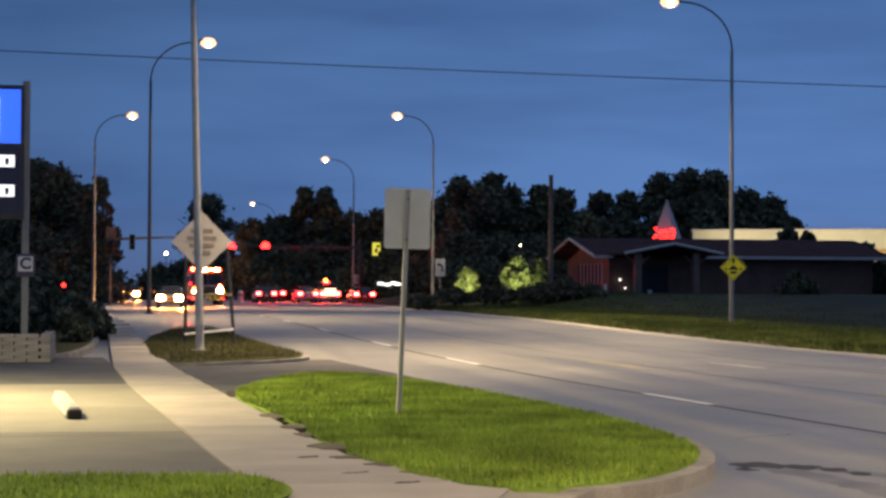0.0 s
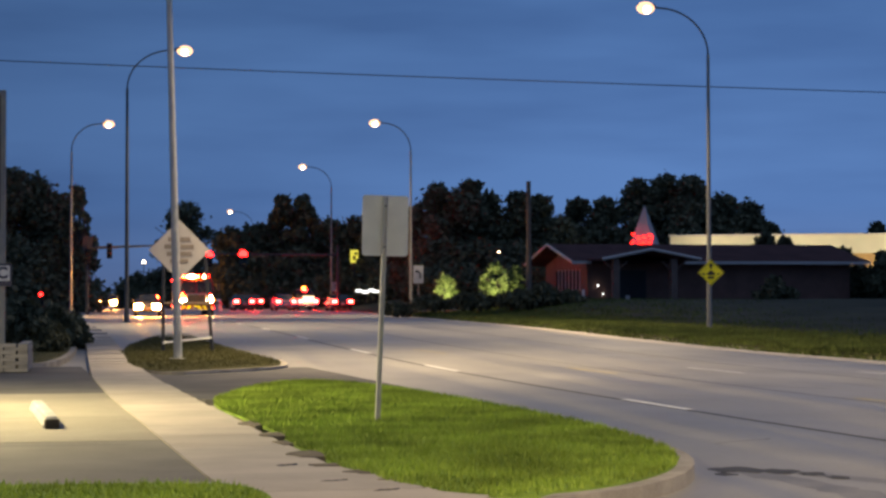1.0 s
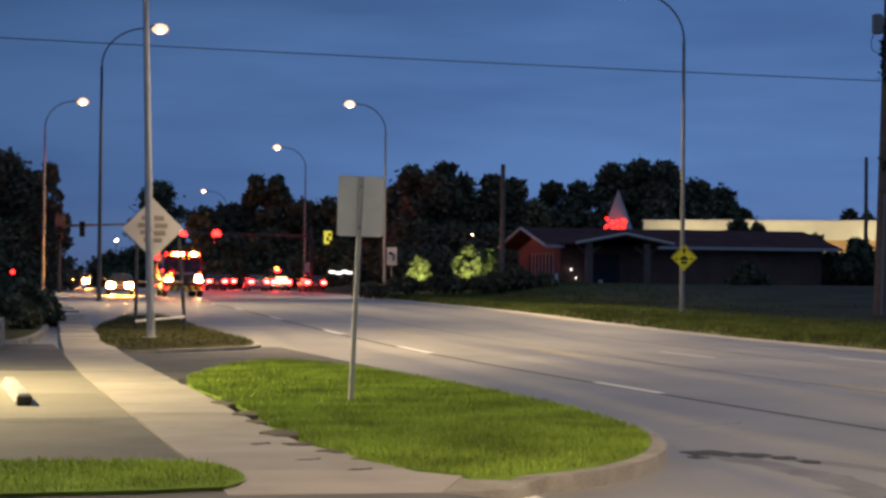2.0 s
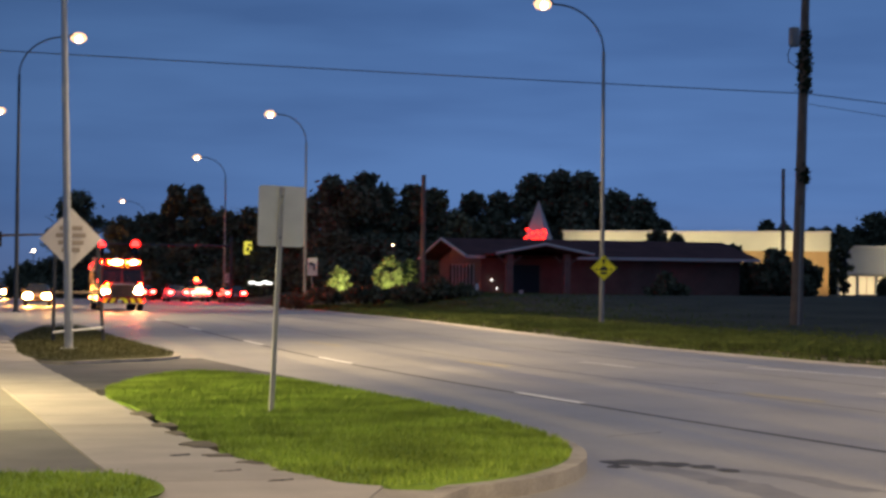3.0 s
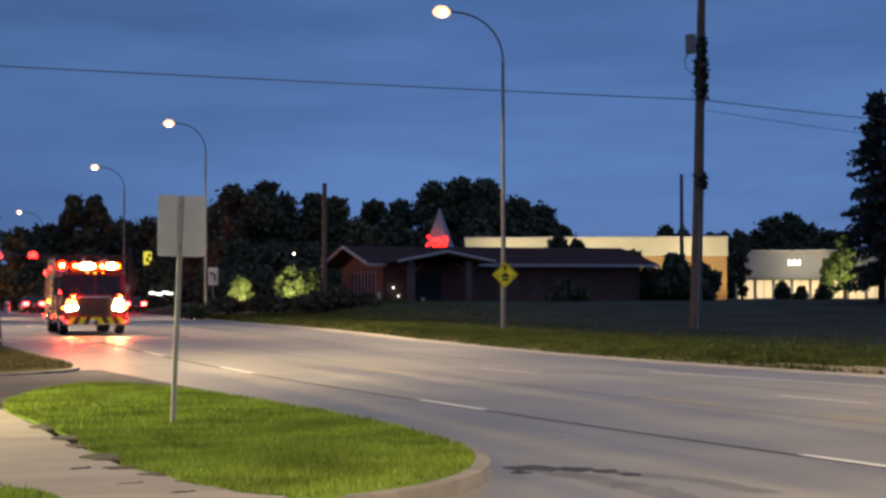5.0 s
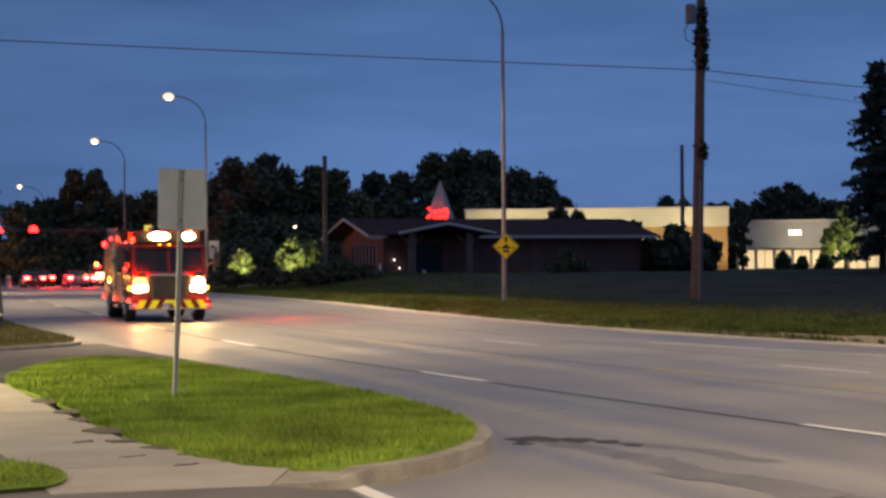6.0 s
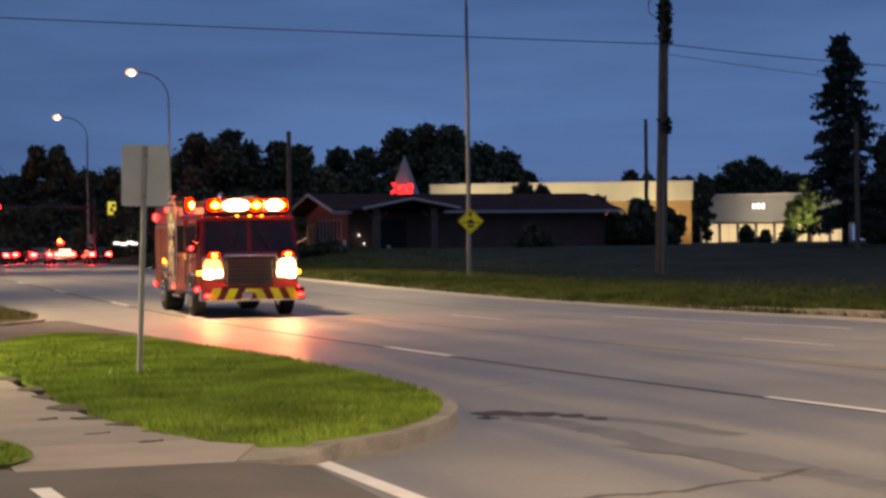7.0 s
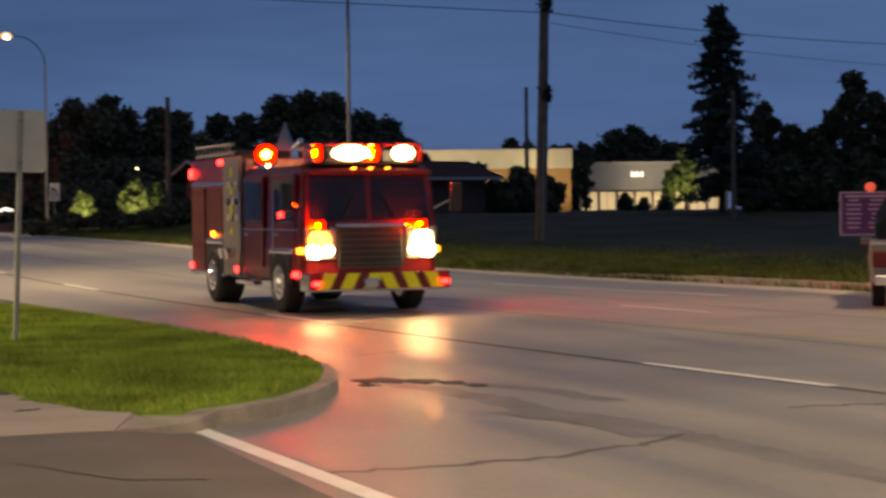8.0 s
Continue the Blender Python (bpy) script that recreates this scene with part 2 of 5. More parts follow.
# ---- building helpers ----
def box(bm, x0, y0, z0, x1, y1, z1, bevel=0.0, m=None):
    r = bmesh.ops.create_cube(bm, size=1.0)["verts"]
    for v in r:
        v.co = Vector(((x0 + x1) / 2 + v.co.x * (x1 - x0), (y0 + y1) / 2 + v.co.y * (y1 - y0), (z0 + z1) / 2 + v.co.z * (z1 - z0)))
    if bevel:
        es = list({e for v in r for e in v.link_edges})
        nv = bmesh.ops.bevel(bm, geom=es, offset=bevel, segments=2, affect="EDGES", profile=0.6)["verts"]
        r = list({v for v in nv} | {v for v in r if v.is_valid})
    if m is not None:
        bmesh.ops.transform(bm, matrix=m, verts=r)
    return r


def tube(bm, pts, radii, seg=12, caps=True):
    rings = []
    for i, p in enumerate(pts):
        a, b = Vector(pts[max(0, i - 1)]), Vector(pts[min(len(pts) - 1, i + 1)])
        d = (b - a).normalized()
        u = d.cross(Vector((0.31, 0.95, 0.02)))
        if u.length < 1e-3:
            u = d.cross(Vector((1, 0, 0)))
        u.normalize()
        w = d.cross(u)
        r = radii[i] if isinstance(radii, (list, tuple)) else radii
        rings.append([bm.verts.new(Vector(p) + r * (math.cos(k * math.tau / seg) * u + math.sin(k * math.tau / seg) * w)) for k in range(seg)])
    for A, B in zip(rings, rings[1:]):
        for k in range(seg):
            bm.faces.new((A[k], A[(k + 1) % seg], B[(k + 1) % seg], B[k]))
    if caps:
        bm.faces.new(rings[0][::-1])
        bm.faces.new(rings[-1])


def prism(bm, poly, z0, z1, m=None):
    """An upright prism over a plan outline."""
    a = [bm.verts.new((x, y, z0)) for x, y in poly]
    b = [bm.verts.new((x, y, z1)) for x, y in poly]
    n = len(poly)
    for k in range(n):
        bm.faces.new((a[k], a[(k + 1) % n], b[(k + 1) % n], b[k]))
    bm.faces.new(b)
    bm.faces.new(a[::-1])
    if m is not None:
        bmesh.ops.transform(bm, matrix=m, verts=a + b)


def ellipsoid(bm, c, r, u=16, v=10):
    vs = bmesh.ops.create_uvsphere(bm, u_segments=u, v_segments=v, radius=1.0)["verts"]
    for q in vs:
        q.co = Vector((c[0] + q.co.x * r[0], c[1] + q.co.y * r[1], c[2] + q.co.z * r[2]))


def mesh_of(name, bm, material, smooth=False):
    bmesh.ops.recalc_face_normals(bm, faces=bm.faces)
    me = bpy.data.meshes.new(name)
    bm.to_mesh(me)
    bm.free()
    if material:
        me.materials.append(material)
    if smooth:
        me.polygons.foreach_set("use_smooth", [True] * len(me.polygons))
    return me


def part(name, bm, material, parent=None, label="", smooth=False):
    ob = new(name, mesh_of(name, bm, material, smooth))
    if parent is not None:
        ob.parent = parent
    if label:
        ob["label"] = label
    return ob


def thing(name, label, category, group="", at=None, kind=""):
    ob = new(name)
    ob.empty_display_size = 0.2
    if at is not None:
        ob.matrix_world = at
    return tagged(ob, label, category, group, kind)


def bx(name, material, parent, x0, y0, z0, x1, y1, z1, bevel=0.0, label="", m=None):
    bm = bmesh.new()
    box(bm, x0, y0, z0, x1, y1, z1, bevel, m)
    return part(name, bm, material, parent, label)


def tb(name, material, parent, pts, radii, seg=12, label=""):
    bm = bmesh.new()
    tube(bm, pts, radii, seg)
    return part(name, bm, material, parent, label, smooth=False)


def spot(bearing, d):
    """A place by its bearing from the road's direction, in degrees to the right, and its distance."""
    return d * math.sin(radians(bearing)), d * math.cos(radians(bearing))


def step(a, b, v):
    t = min(1.0, max(0.0, (v - a) / (b - a)))
    return t * t * (3 - 2 * t)


def rise(y):
    """The road's profile: a low crest far off, falling away behind it."""
    return 0.3 * step(35, 85, y) - 0.013 * max(0.0, y - 185)


def lawn(x, y):
    return rise(y) * (1 - step(22, 30, x)) + 1.25 * step(72, 112, math.hypot(x, y)) * step(22, 30, x) - (0.013 * max(0.0, y - 230) if x > 22 else 0)


FAR_KERB = 21.25


def kerb_x(y):
    """The far kerb's line: it swings in towards the road beyond the utility pole."""
    pts = [(-2500, 21.4), (31, 21.3), (41, 20.1), (50, 19.1), (62, 18.85), (90, 19.2), (120, 19.8), (2600, 19.9)]
    for (y0, x0), (y1, x1) in zip(pts, pts[1:]):
        if y <= y1:
            return x0 + (x1 - x0) * (y - y0) / (y1 - y0)
    return pts[-1][1]


def bent(x, y):
    """Moves the columns of a ground sheet that lie along the kerb onto its line."""
    return x + (kerb_x(y) - FAR_KERB) * (step(12, 20, x) - step(22, 36, x))



def smooth_outline(poly, n=2):
    for _ in range(n):
        q = []
        for a, b in zip(poly, poly[1:] + poly[:1]):
            q += [(a[0] * 0.75 + b[0] * 0.25, a[1] * 0.75 + b[1] * 0.25), (a[0] * 0.25 + b[0] * 0.75, a[1] * 0.25 + b[1] * 0.75)]
        poly = q
    return poly


def inset(poly, d):
    """The outline moved inwards by d (outline runs counter-clockwise)."""
    out = []
    n = len(poly)
    for i in range(n):
        a, b, c = Vector(poly[i - 1]), Vector(poly[i]), Vector(poly[(i + 1) % n])
        t = (c - a).normalized()
        out.append((b.x - t.y * d, b.y + t.x * d))
    return out


def inside(poly, x, y):
    hit = False
    for (x0, y0), (x1, y1) in zip(poly, poly[1:] + poly[:1]):
        if (y0 > y) != (y1 > y) and x < (x1 - x0) * (y - y0) / (y1 - y0) + x0:
            hit = not hit
    return hit


# ---- ground, road, kerbs ----
def sheet(name, xs, ys, height, material, kind="structure", label="", category=""):
    verts = [(bent(x, y), y, height(bent(x, y), y)) for y in ys for x in xs]
    nx = len(xs)
    faces = [(j * nx + i, j * nx + i + 1, (j + 1) * nx + i + 1, (j + 1) * nx + i) for j in range(len(ys) - 1) for i in range(nx - 1)]
    me = bpy.data.meshes.new(name)
    me.from_pydata(verts, [], faces)
    me.materials.append(material)
    me.polygons.foreach_set("use_smooth", [True] * len(me.polygons))
    return tagged(new(name, me), label, category, kind=kind)


def ground_height(x, y):
    if x < kerb_x(y) + 0.17:
        return rise(y) - 0.32
    return lawn(x, y) + 0.03 * noise.noise(Vector((x * 0.3, y * 0.3, 0)))


XS = [-2500, -900, -400, -150, -60, -20, 0, 10, 21.4, 21.46] + [22 + 1.5 * k for k in range(40)] + [85, 95, 110, 130, 160, 220, 350, 700, 2500]
YS = [-2500, -600, -150, -60, -20, 0] + [6 + 3 * k for k in range(55)] + [180, 200, 220, 260, 320, 400, 550, 800, 1300, 2600]
sheet("ground", XS, YS, ground_height, M_LAWN, label="dark rough lawn rising gently beyond the road", category="ground")
sheet("road", [-40, -20, -10, -5, 0, 5, 10, 15, FAR_KERB], [-60, -20, 0] + [10 + 5 * k for k in range(36)] + [195, 210, 240, 300, 400, 600],
      lambda x, y: rise(y) - 0.15, M_ROAD, label="wide pale worn concrete road, slightly damp", category="road")


def strip(name, pts, width, material, z=-0.146, label="", category="road marking"):
    """A thin painted or tarred strip along a line on the road."""
    bm = bmesh.new()
    rows = []
    n = 14 if len(pts) == 2 else 1
    line = []
    for a, b in zip(pts, pts[1:]):
        line += [(a[0] + (b[0] - a[0]) * k / n, a[1] + (b[1] - a[1]) * k / n) for k in range(n)]
    line.append(pts[-1])
    for i, p in enumerate(line):
        a, b = Vector(line[max(0, i - 1)]), Vector(line[min(len(line) - 1, i + 1)])
        t = (b - a).normalized()
        w = width / 2 * (1 + 0.25 * noise.noise(Vector((p[0] * 3, p[1] * 3, 7))))
        rows.append([bm.verts.new((p[0] + s * t.y * w, p[1] - s * t.x * w, z + rise(p[1]))) for s in (-1, 1)])
    for A, B in zip(rows, rows[1:]):
        bm.faces.new((A[0], A[1], B[1], B[0]))
    return tagged(part(name, bm, material), label, category, kind="structure")


def lane_x(y):
    """The lane line nearest the camera: it leans to the left and straightens."""
    return 7.6 + 3.4 * math.exp(-(y - 8) / 22.0) - 0.012 * y


for k, (y0, y1) in enumerate([(2.3, 5.4), (14.4, 17.5), (25.95, 28.75), (39.7, 43.0), (50.5, 53.6), (62.7, 65.8), (75, 78), (87, 90), (99, 102)]):
    strip("lane_dash", [(lane_x(y0), y0), (lane_x((y0 + y1) / 2), (y0 + y1) / 2), (lane_x(y1), y1)], 0.16, M_PAINT, label="worn white dashed lane line on concrete")
strip("road_seam", [(lane_x(y) - 0.08, y) for y in range(-6, 150, 3)], 0.12, M_JOINT, z=-0.148, label="dark tarred joint between concrete lanes")
for y0, y1 in [(18.4, 23.2), (25.8, 28.2), (38, 41), (50, 53)]:
    strip("lane_dash", [(12.75 + (26 - y0) * 0.13, y0), (12.75 + (26 - y1) * 0.13, y1)], 0.11, M_YPAINT, label="worn yellow centre line on concrete")
for y0, y1 in [(13.0, 16.0), (25.4, 28.0), (37.5, 40.5)]:
    strip("lane_dash", [(15.1 + (26 - y0) * 0.1, y0), (15.1 + (26 - y1) * 0.1, y1)], 0.1, M_PAINT, label="faint white lane line on concrete")
for y0, y1 in [(29.9, 37.6)]:
    strip("edge_line", [(18.25, y0), (16.7, y1)], 0.14, M_PAINT, label="faint white edge line on concrete")
for xo in (3.6, 7.4):
    strip("road_seam", [(lane_x(y) + xo, y) for y in range(-6, 150, 4)], 0.05, M_JOINT, z=-0.148, label="thin tarred joint between concrete lanes")
strip("stop_bar", [(3.56, 13.9), (3.66, 11.3), (3.72, 9.6), (3.82, 7)], 0.17, M_PAINT, label="white painted stop bar across the driveway mouth")


def crack(pts, width, seed, material=M_CRACK):
    rnd = random.Random(seed)
    line = []
    for a, b in zip(pts, pts[1:]):
        line += [(a[0] + (b[0] - a[0]) * k / 6 + rnd.uniform(-0.05, 0.05), a[1] + (b[1] - a[1]) * k / 6 + rnd.uniform(-0.06, 0.06)) for k in range(6)]
    strip("road_crack", line + [pts[-1]], width, material, z=-0.1494 + 0.0004 * seed, label="dark sealed crack in the pavement", category="crack")


crack([(6.25, 17.3), (6.45, 15.8), (6.6, 14.7), (6.55, 13.5), (6.8, 12.6), (6.85, 11.6), (6.85, 10.4), (6.95, 9.2)], 0.42, 1, M_STAIN)
crack([(6.5, 17.0), (7.3, 15.6), (7.5, 14.2)], 0.3, 2, M_STAIN)
crack([(6.4, 13.9), (6.75, 12.7), (6.7, 11.9)], 0.55, 8, M_STAIN)
crack([(3.72, 11.2), (4.56, 11.15), (5.47, 11.23), (6.23, 11.5), (7.0, 12.0)], 0.09, 3)
crack([(8.6, 13.1), (9.1, 13.0), (9.6, 12.85)], 0.08, 4)
crack([(7.1, 20.0), (8.0, 20.6)], 0.035, 5)
crack([(12.0, 33.0), (13.2, 31.0)], 0.05, 6)
crack([(14.0, 24.0), (16.0, 23.6)], 0.05, 7)

# crumbled dark spots where the kerb ends
rq = random.Random(77)
for k, (px, py, pr) in enumerate([(6.12, 17.0, 0.16), (6.35, 16.95, 0.22), (6.62, 16.75, 0.18), (6.85, 16.45, 0.14), (6.0, 16.6, 0.1), (6.95, 16.1, 0.1)]):
    bm = bmesh.new()
    prism(bm, [(px + pr * (0.6 + 0.7 * rq.random()) * math.cos(i * math.tau / 12), py + pr * 1.3 * (0.6 + 0.7 * rq.random()) * math.sin(i * math.tau / 12)) for i in range(12)], -0.152, -0.1455 + 0.0005 * k)
    tagged(part("broken_spot", bm, M_JOINT), "dark broken spot in the pavement by the kerb", "patch", kind="structure")

# kerb along the far side, in lengths
kerb = thing("far_kerb", "pale concrete kerb along the far verge", "kerb", kind="structure")
bm = bmesh.new()
box(bm, -0.09, -1.49, -0.25, 0.09, 1.49, 0.012, 0.025)
kerb_mesh = mesh_of("kerb_stone", bm, M_KERB)
for k in range(58):
    y = -20 + 3 * k
    ob = new("kerb_stone", kerb_mesh)
    ob.parent = kerb
    ob.matrix_world = pose(kerb_x(y) + 0.09, y, rise(y) - 0.1 * step(34, 42, y), math.degrees(math.atan((rise(y + 1) - rise(y - 1)) / 2)), 0, -math.degrees(math.atan((kerb_x(y + 1.5) - kerb_x(y - 1.5)) / 3)))


EDGE_L = [(1.12, 12.9), (1.09, 13.56), (0.84, 17.32), (0.53, 22.3), (0.1, 29.0), (-0.21, 35.55), (-0.36, 44), (-0.5, 54.4), (-1.0, 66), (-1.9, 80), (-4.5, 110), (-8, 140)]
EDGE_R = [(2.7, 13.05), (3.04, 13.95), (2.6, 15.0), (2.08, 17.2), (1.82, 21.24), (1.42, 27.7), (1.0, 35.0), (0.62, 44), (0.42, 54.4), (0.1, 66), (-0.6, 80), (-3.1, 110), (-6.5, 140)]


def along(line, y):
    for (x0, y0), (x1, y1) in zip(line, line[1:]):
        if y <= y1:
            return x0 + (x1 - x0) * (y - y0) / (y1 - y0)
    return line[-1][0]


gutter = strip("gutter", [(kerb_x(y) - 0.5, y) for y in range(-20, 150, 3)], 1.0, mat("gutter_concrete", (0.56, 0.5, 0.43), 0.75, var=0.2, scale=1.0, fine=30), z=-0.145, label="pale concrete gutter along the far kerb", category="gutter")


# ---- islands with turf, kerb edge and blades ----
def island(name, poly, label, blades, seed, z=0.0, path=False, darkened=False):
    root = thing(name, label, "lawn", kind="structure")
    ring = smooth_outline(poly)
    bm = bmesh.new()
    prism(bm, ring, -0.3 + z, -0.012 + z)
    part("kerb_edge", bm, M_KERB, root, "worn pale concrete kerb edge")
    rg = random.Random(seed)
    full, out = inset(ring, 0.15), inset(ring, -0.04)
    inner = []
    for (x, y), a, b in zip(ring, full, out):
        bare = bool(path) and x < along(EDGE_R, y) + 0.45
        inner.append((b[0] + rg.uniform(-0.07, 0.07), b[1]) if bare else a)
    bm = bmesh.new()
    bot = [bm.verts.new((x, y, z - 0.02)) for x, y in inner]
    top = [bm.verts.new((x, y, z + 0.02)) for x, y in inset(inner, 0.05)]
    n = len(inner)
    for k in range(n):
        bm.faces.new((bot[k], bot[(k + 1) % n], top[(k + 1) % n], top[k]))
    bm.faces.new(top)
    part("turf", bm, M_DARKTURF if darkened else M_TURF, root, "dull brown turf" if darkened else "mown green turf")
    rnd = np.random.RandomState(seed)
    xs, ys = [p[0] for p in inner], [p[1] for p in inner]
    vs, fs = [], []
    while len(fs) < blades:
        x, y = rnd.uniform(min(xs) - 0.08, max(xs) + 0.08), rnd.uniform(min(ys) - 0.08, max(ys) + 0.08)
        if not inside(inner, x, y):
            continue
        a, h, w = rnd.uniform(0, 6.283), rnd.uniform(0.03, 0.075), rnd.uniform(0.006, 0.012)
        lx, ly = rnd.normal(0, 0.022), rnd.normal(0, 0.022)
        i = len(vs)
        vs += [(x + w * math.cos(a), y + w * math.sin(a), z + 0.01), (x - w * math.cos(a), y - w * math.sin(a), z + 0.01), (x + lx, y + ly, z + 0.015 + h)]
        fs.append((i, i + 1, i + 2))
    me = bpy.data.meshes.new("grass_blades")
    me.from_pydata(vs, [], fs)
    me.materials.append(M_DARKBLADE if darkened else M_BLADE)
    tagged(new("grass_blades", me), kind="stuff", label="short dull brown grass" if darkened else "short green blades of mown grass", category="grass")
    return root


ISLAND_1 = [(1.5, 27.3), (2.0, 21.5), (2.15, 18.2), (2.35, 15.4), (3.0, 13.75), (4.1, 14.1), (5.15, 15.3), (5.83, 16.9), (6.08, 19.0), (6.05, 22.2), (5.68, 26.0), (5.1, 30.0), (4.5, 32.3), (3.6, 33.4), (2.4, 31.4)]
island("grass_island", ISLAND_1, "bright mown grass island with a concrete kerb between sidewalk and road", 60000, 3, 0.0, True)
ISLAND_2 = [(0.75, 39.8), (1.2, 36.9), (2.4, 38.0), (3.9, 39.3), (4.3, 41.5), (4.1, 46), (3.8, 52), (3.6, 60), (3.3, 72), (2.2, 72), (0.9, 60), (0.5, 50), (0.55, 44)]
island("grass_strip", ISLAND_2, "dim grass strip with a steel pole between sidewalk and road", 18000, 5, 0.03, True, True)
ISLAND_3 = [(-6.0, 15.2), (0.85, 15.25), (1.1, 14.6), (1.14, 13.9), (0.95, 13.3), (-6, 13.2)]
island("grass_plot", ISLAND_3, "small green grass plot at the edge of the parking lot", 11000, 7)
ISLAND_4 = [(-9.0, 41.5), (-1.55, 41.0), (-0.95, 44.5), (-0.75, 52.0), (-0.9, 60), (-2, 75), (-30, 75), (-30, 41.5)]
island("hedge_bed", ISLAND_4, "dark planted bed beside the sidewalk", 3000, 9, 0.05, False, True)

# parking lot at the sidewalk's side
bm = bmesh.new()
prism(bm, [(-40, 20.2), (0.68, 20.2), (0.1, 29), (0.04, 30.0), (-40, 30.0)], -0.3, -0.012)
tagged(part("parking_lot", bm, M_LOT), "stained concrete parking lot lit by warm light", "parking lot", kind="structure")
bm = bmesh.new()
prism(bm, [(0.04, 30.02), (-0.25, 37), (-0.5, 41.2), (-40, 41.2), (-40, 30.02)], -0.3, -0.014)
tagged(part("lot_lane", bm, M_ASPH), "grey asphalt lane through the parking lot", "parking lot", kind="structure")
for y in (19.6, 24.0):
    strip("lot_joint", [(-20, y), (0.3, y + 0.05)], 0.045, M_JOINT, z=-0.008, label="dark joint in the parking lot slab", category="joint")
bm = bmesh.new()
prism(bm, [(1.05, 30.0), (1.6, 28.5), (5.6, 28.5), (4.6, 40.5), (0.7, 40.5), (0.75, 36)], -0.3, -0.05)
tagged(part("driveway", bm, M_ASPH), "grey asphalt driveway between two grass islands", "driveway", kind="structure")


def mouth(x, y):
    """The driveway mouth ramps up from the road to the sidewalk."""
    return -0.143 + 0.128 * step(9.5, 13.0, y) * (1 - step(2.6, 3.5, x))


bm = bmesh.new()
for row in range(29):
    y = 14.2 - row * 0.5
    cur = [bm.verts.new((x, y, mouth(x, y))) for x in (-12.0, 0.2, 1.6, 2.4, 2.7, 2.95, 3.2, 3.44)]
    if row:
        for k in range(7):
            bm.faces.new((prev[k], prev[k + 1], cur[k + 1], cur[k]))
    prev = cur
tagged(part("driveway", bm, mat("worn_driveway_asphalt", (0.15, 0.142, 0.13), 0.8, spec=0.3, var=0.26, scale=0.9, fine=45, bump=0.4), smooth=True), "worn grey asphalt driveway mouth with a painted stop bar", "driveway", kind="structure")
bm = bmesh.new()
# the kerb's worn end, sunk to the ramp beside the sidewalk
rim = [(2.74, 13.1, -0.012), (3.1, 13.34, -0.045), (3.42, 13.6, -0.05), (3.8, 14.04, -0.0135), (3.4, 14.3, -0.0135), (3.07, 14.0, -0.006)]
lid, foot = [bm.verts.new(p) for p in rim], [bm.verts.new((x, y, -0.3)) for x, y, z in rim]
bm.faces.new(lid)
for k in range(6):
    bm.faces.new((foot[k], foot[(k + 1) % 6], lid[(k + 1) % 6], lid[k]))
tagged(part("kerb_end", bm, M_KERB), "worn sunken concrete kerb end beside the sidewalk", "kerb", kind="structure")
bm = bmesh.new()
seam = [(1.8, 11.86), (1.95, 11.66), (2.11, 11.4), (2.39, 11.06), (2.65, 11.0), (2.95, 10.98)]
seam = [(a[0] + (b[0] - a[0]) * k / 4, a[1] + (b[1] - a[1]) * k / 4 + 0.015 * math.sin(9 * a[0] + 2.1 * k)) for a, b in zip(seam, seam[1:]) for k in range(4)]
edge = [[bm.verts.new((x, y + dy * (0.5 + 0.5 * abs(math.sin(5 * x))), mouth(x, y) + 0.005)) for dy in (-0.024, 0.024)] for x, y in seam]
for A, C in zip(edge, edge[1:]):
    bm.faces.new((A[0], C[0], C[1], A[1]))
tagged(part("road_crack", bm, M_CRACK), "dark sealed crack in the driveway asphalt", "crack", kind="structure")
bm = bmesh.new()
edge = [[bm.verts.new((1.2 + dx + 0.03 * k, 12.25 - 0.25 * k, mouth(1.2, 12.25 - 0.25 * k) + 0.006)) for dx in (-0.07, 0.07)] for k in range(9)]
for A, C in zip(edge, edge[1:]):
    bm.faces.new((A[0], C[0], C[1], A[1]))
tagged(part("lot_line", bm, M_PAINT), "white painted parking line on dark asphalt", "road marking", kind="structure")

bm = bmesh.new()
prism(bm, [(-40, 15.55), (0.97, 15.55), (0.7, 20.18), (-40, 20.18)], -0.3, -0.014)
tagged(part("lot_apron", bm, mat("worn_lot_asphalt", (0.15, 0.142, 0.125), 0.8, var=0.3, scale=0.7, fine=40, bump=0.4)), "worn grey asphalt apron of the parking lot", "parking lot", kind="structure")
bm = bmesh.new()
prism(bm, [(-40, 15.3), (0.98, 15.3), (0.97, 15.53), (-40, 15.53)], -0.3, 0.0)
tagged(part("lot_edge", bm, M_KERB), "pale concrete edging between lot and grass", "kerb", kind="structure")
# sidewalk slabs, laid along its slightly bent line
walkway = thing("sidewalk", "pale concrete sidewalk of cracked slabs", "sidewalk", kind="structure")


y = 13.08
rs = random.Random(11)
while y < 130:
    ln = 1.5 if y < 60 else 4.5
    g = 0.007
    a, b = y + g, y + ln - g
    bm = bmesh.new()
    z = 0.008 + rs.uniform(-0.004, 0.004) + rise((a + b) / 2)
    prism(bm, [(along(EDGE_L, a), a)] + [(along(EDGE_R, v) + rs.uniform(-.02, .02), v) for v in (a, a + 0.58 * ln, b)] + [(along(EDGE_L, b), b)], z - 0.28, z)
    if y < 14:  # the first slab dips to the driveway
        for v in bm.verts:
            if v.co.z > -0.1 and v.co.y < 13.3:
                v.co.z = mouth(v.co.x, v.co.y) + 0.006
    bmesh.ops.rotate(bm, cent=(1, y, z), matrix=Matrix.Rotation(radians(rs.uniform(-0.05, 0.05)), 3, "X"), verts=bm.verts)
    part("slab", bm, M_WALK, walkway)
    y += ln


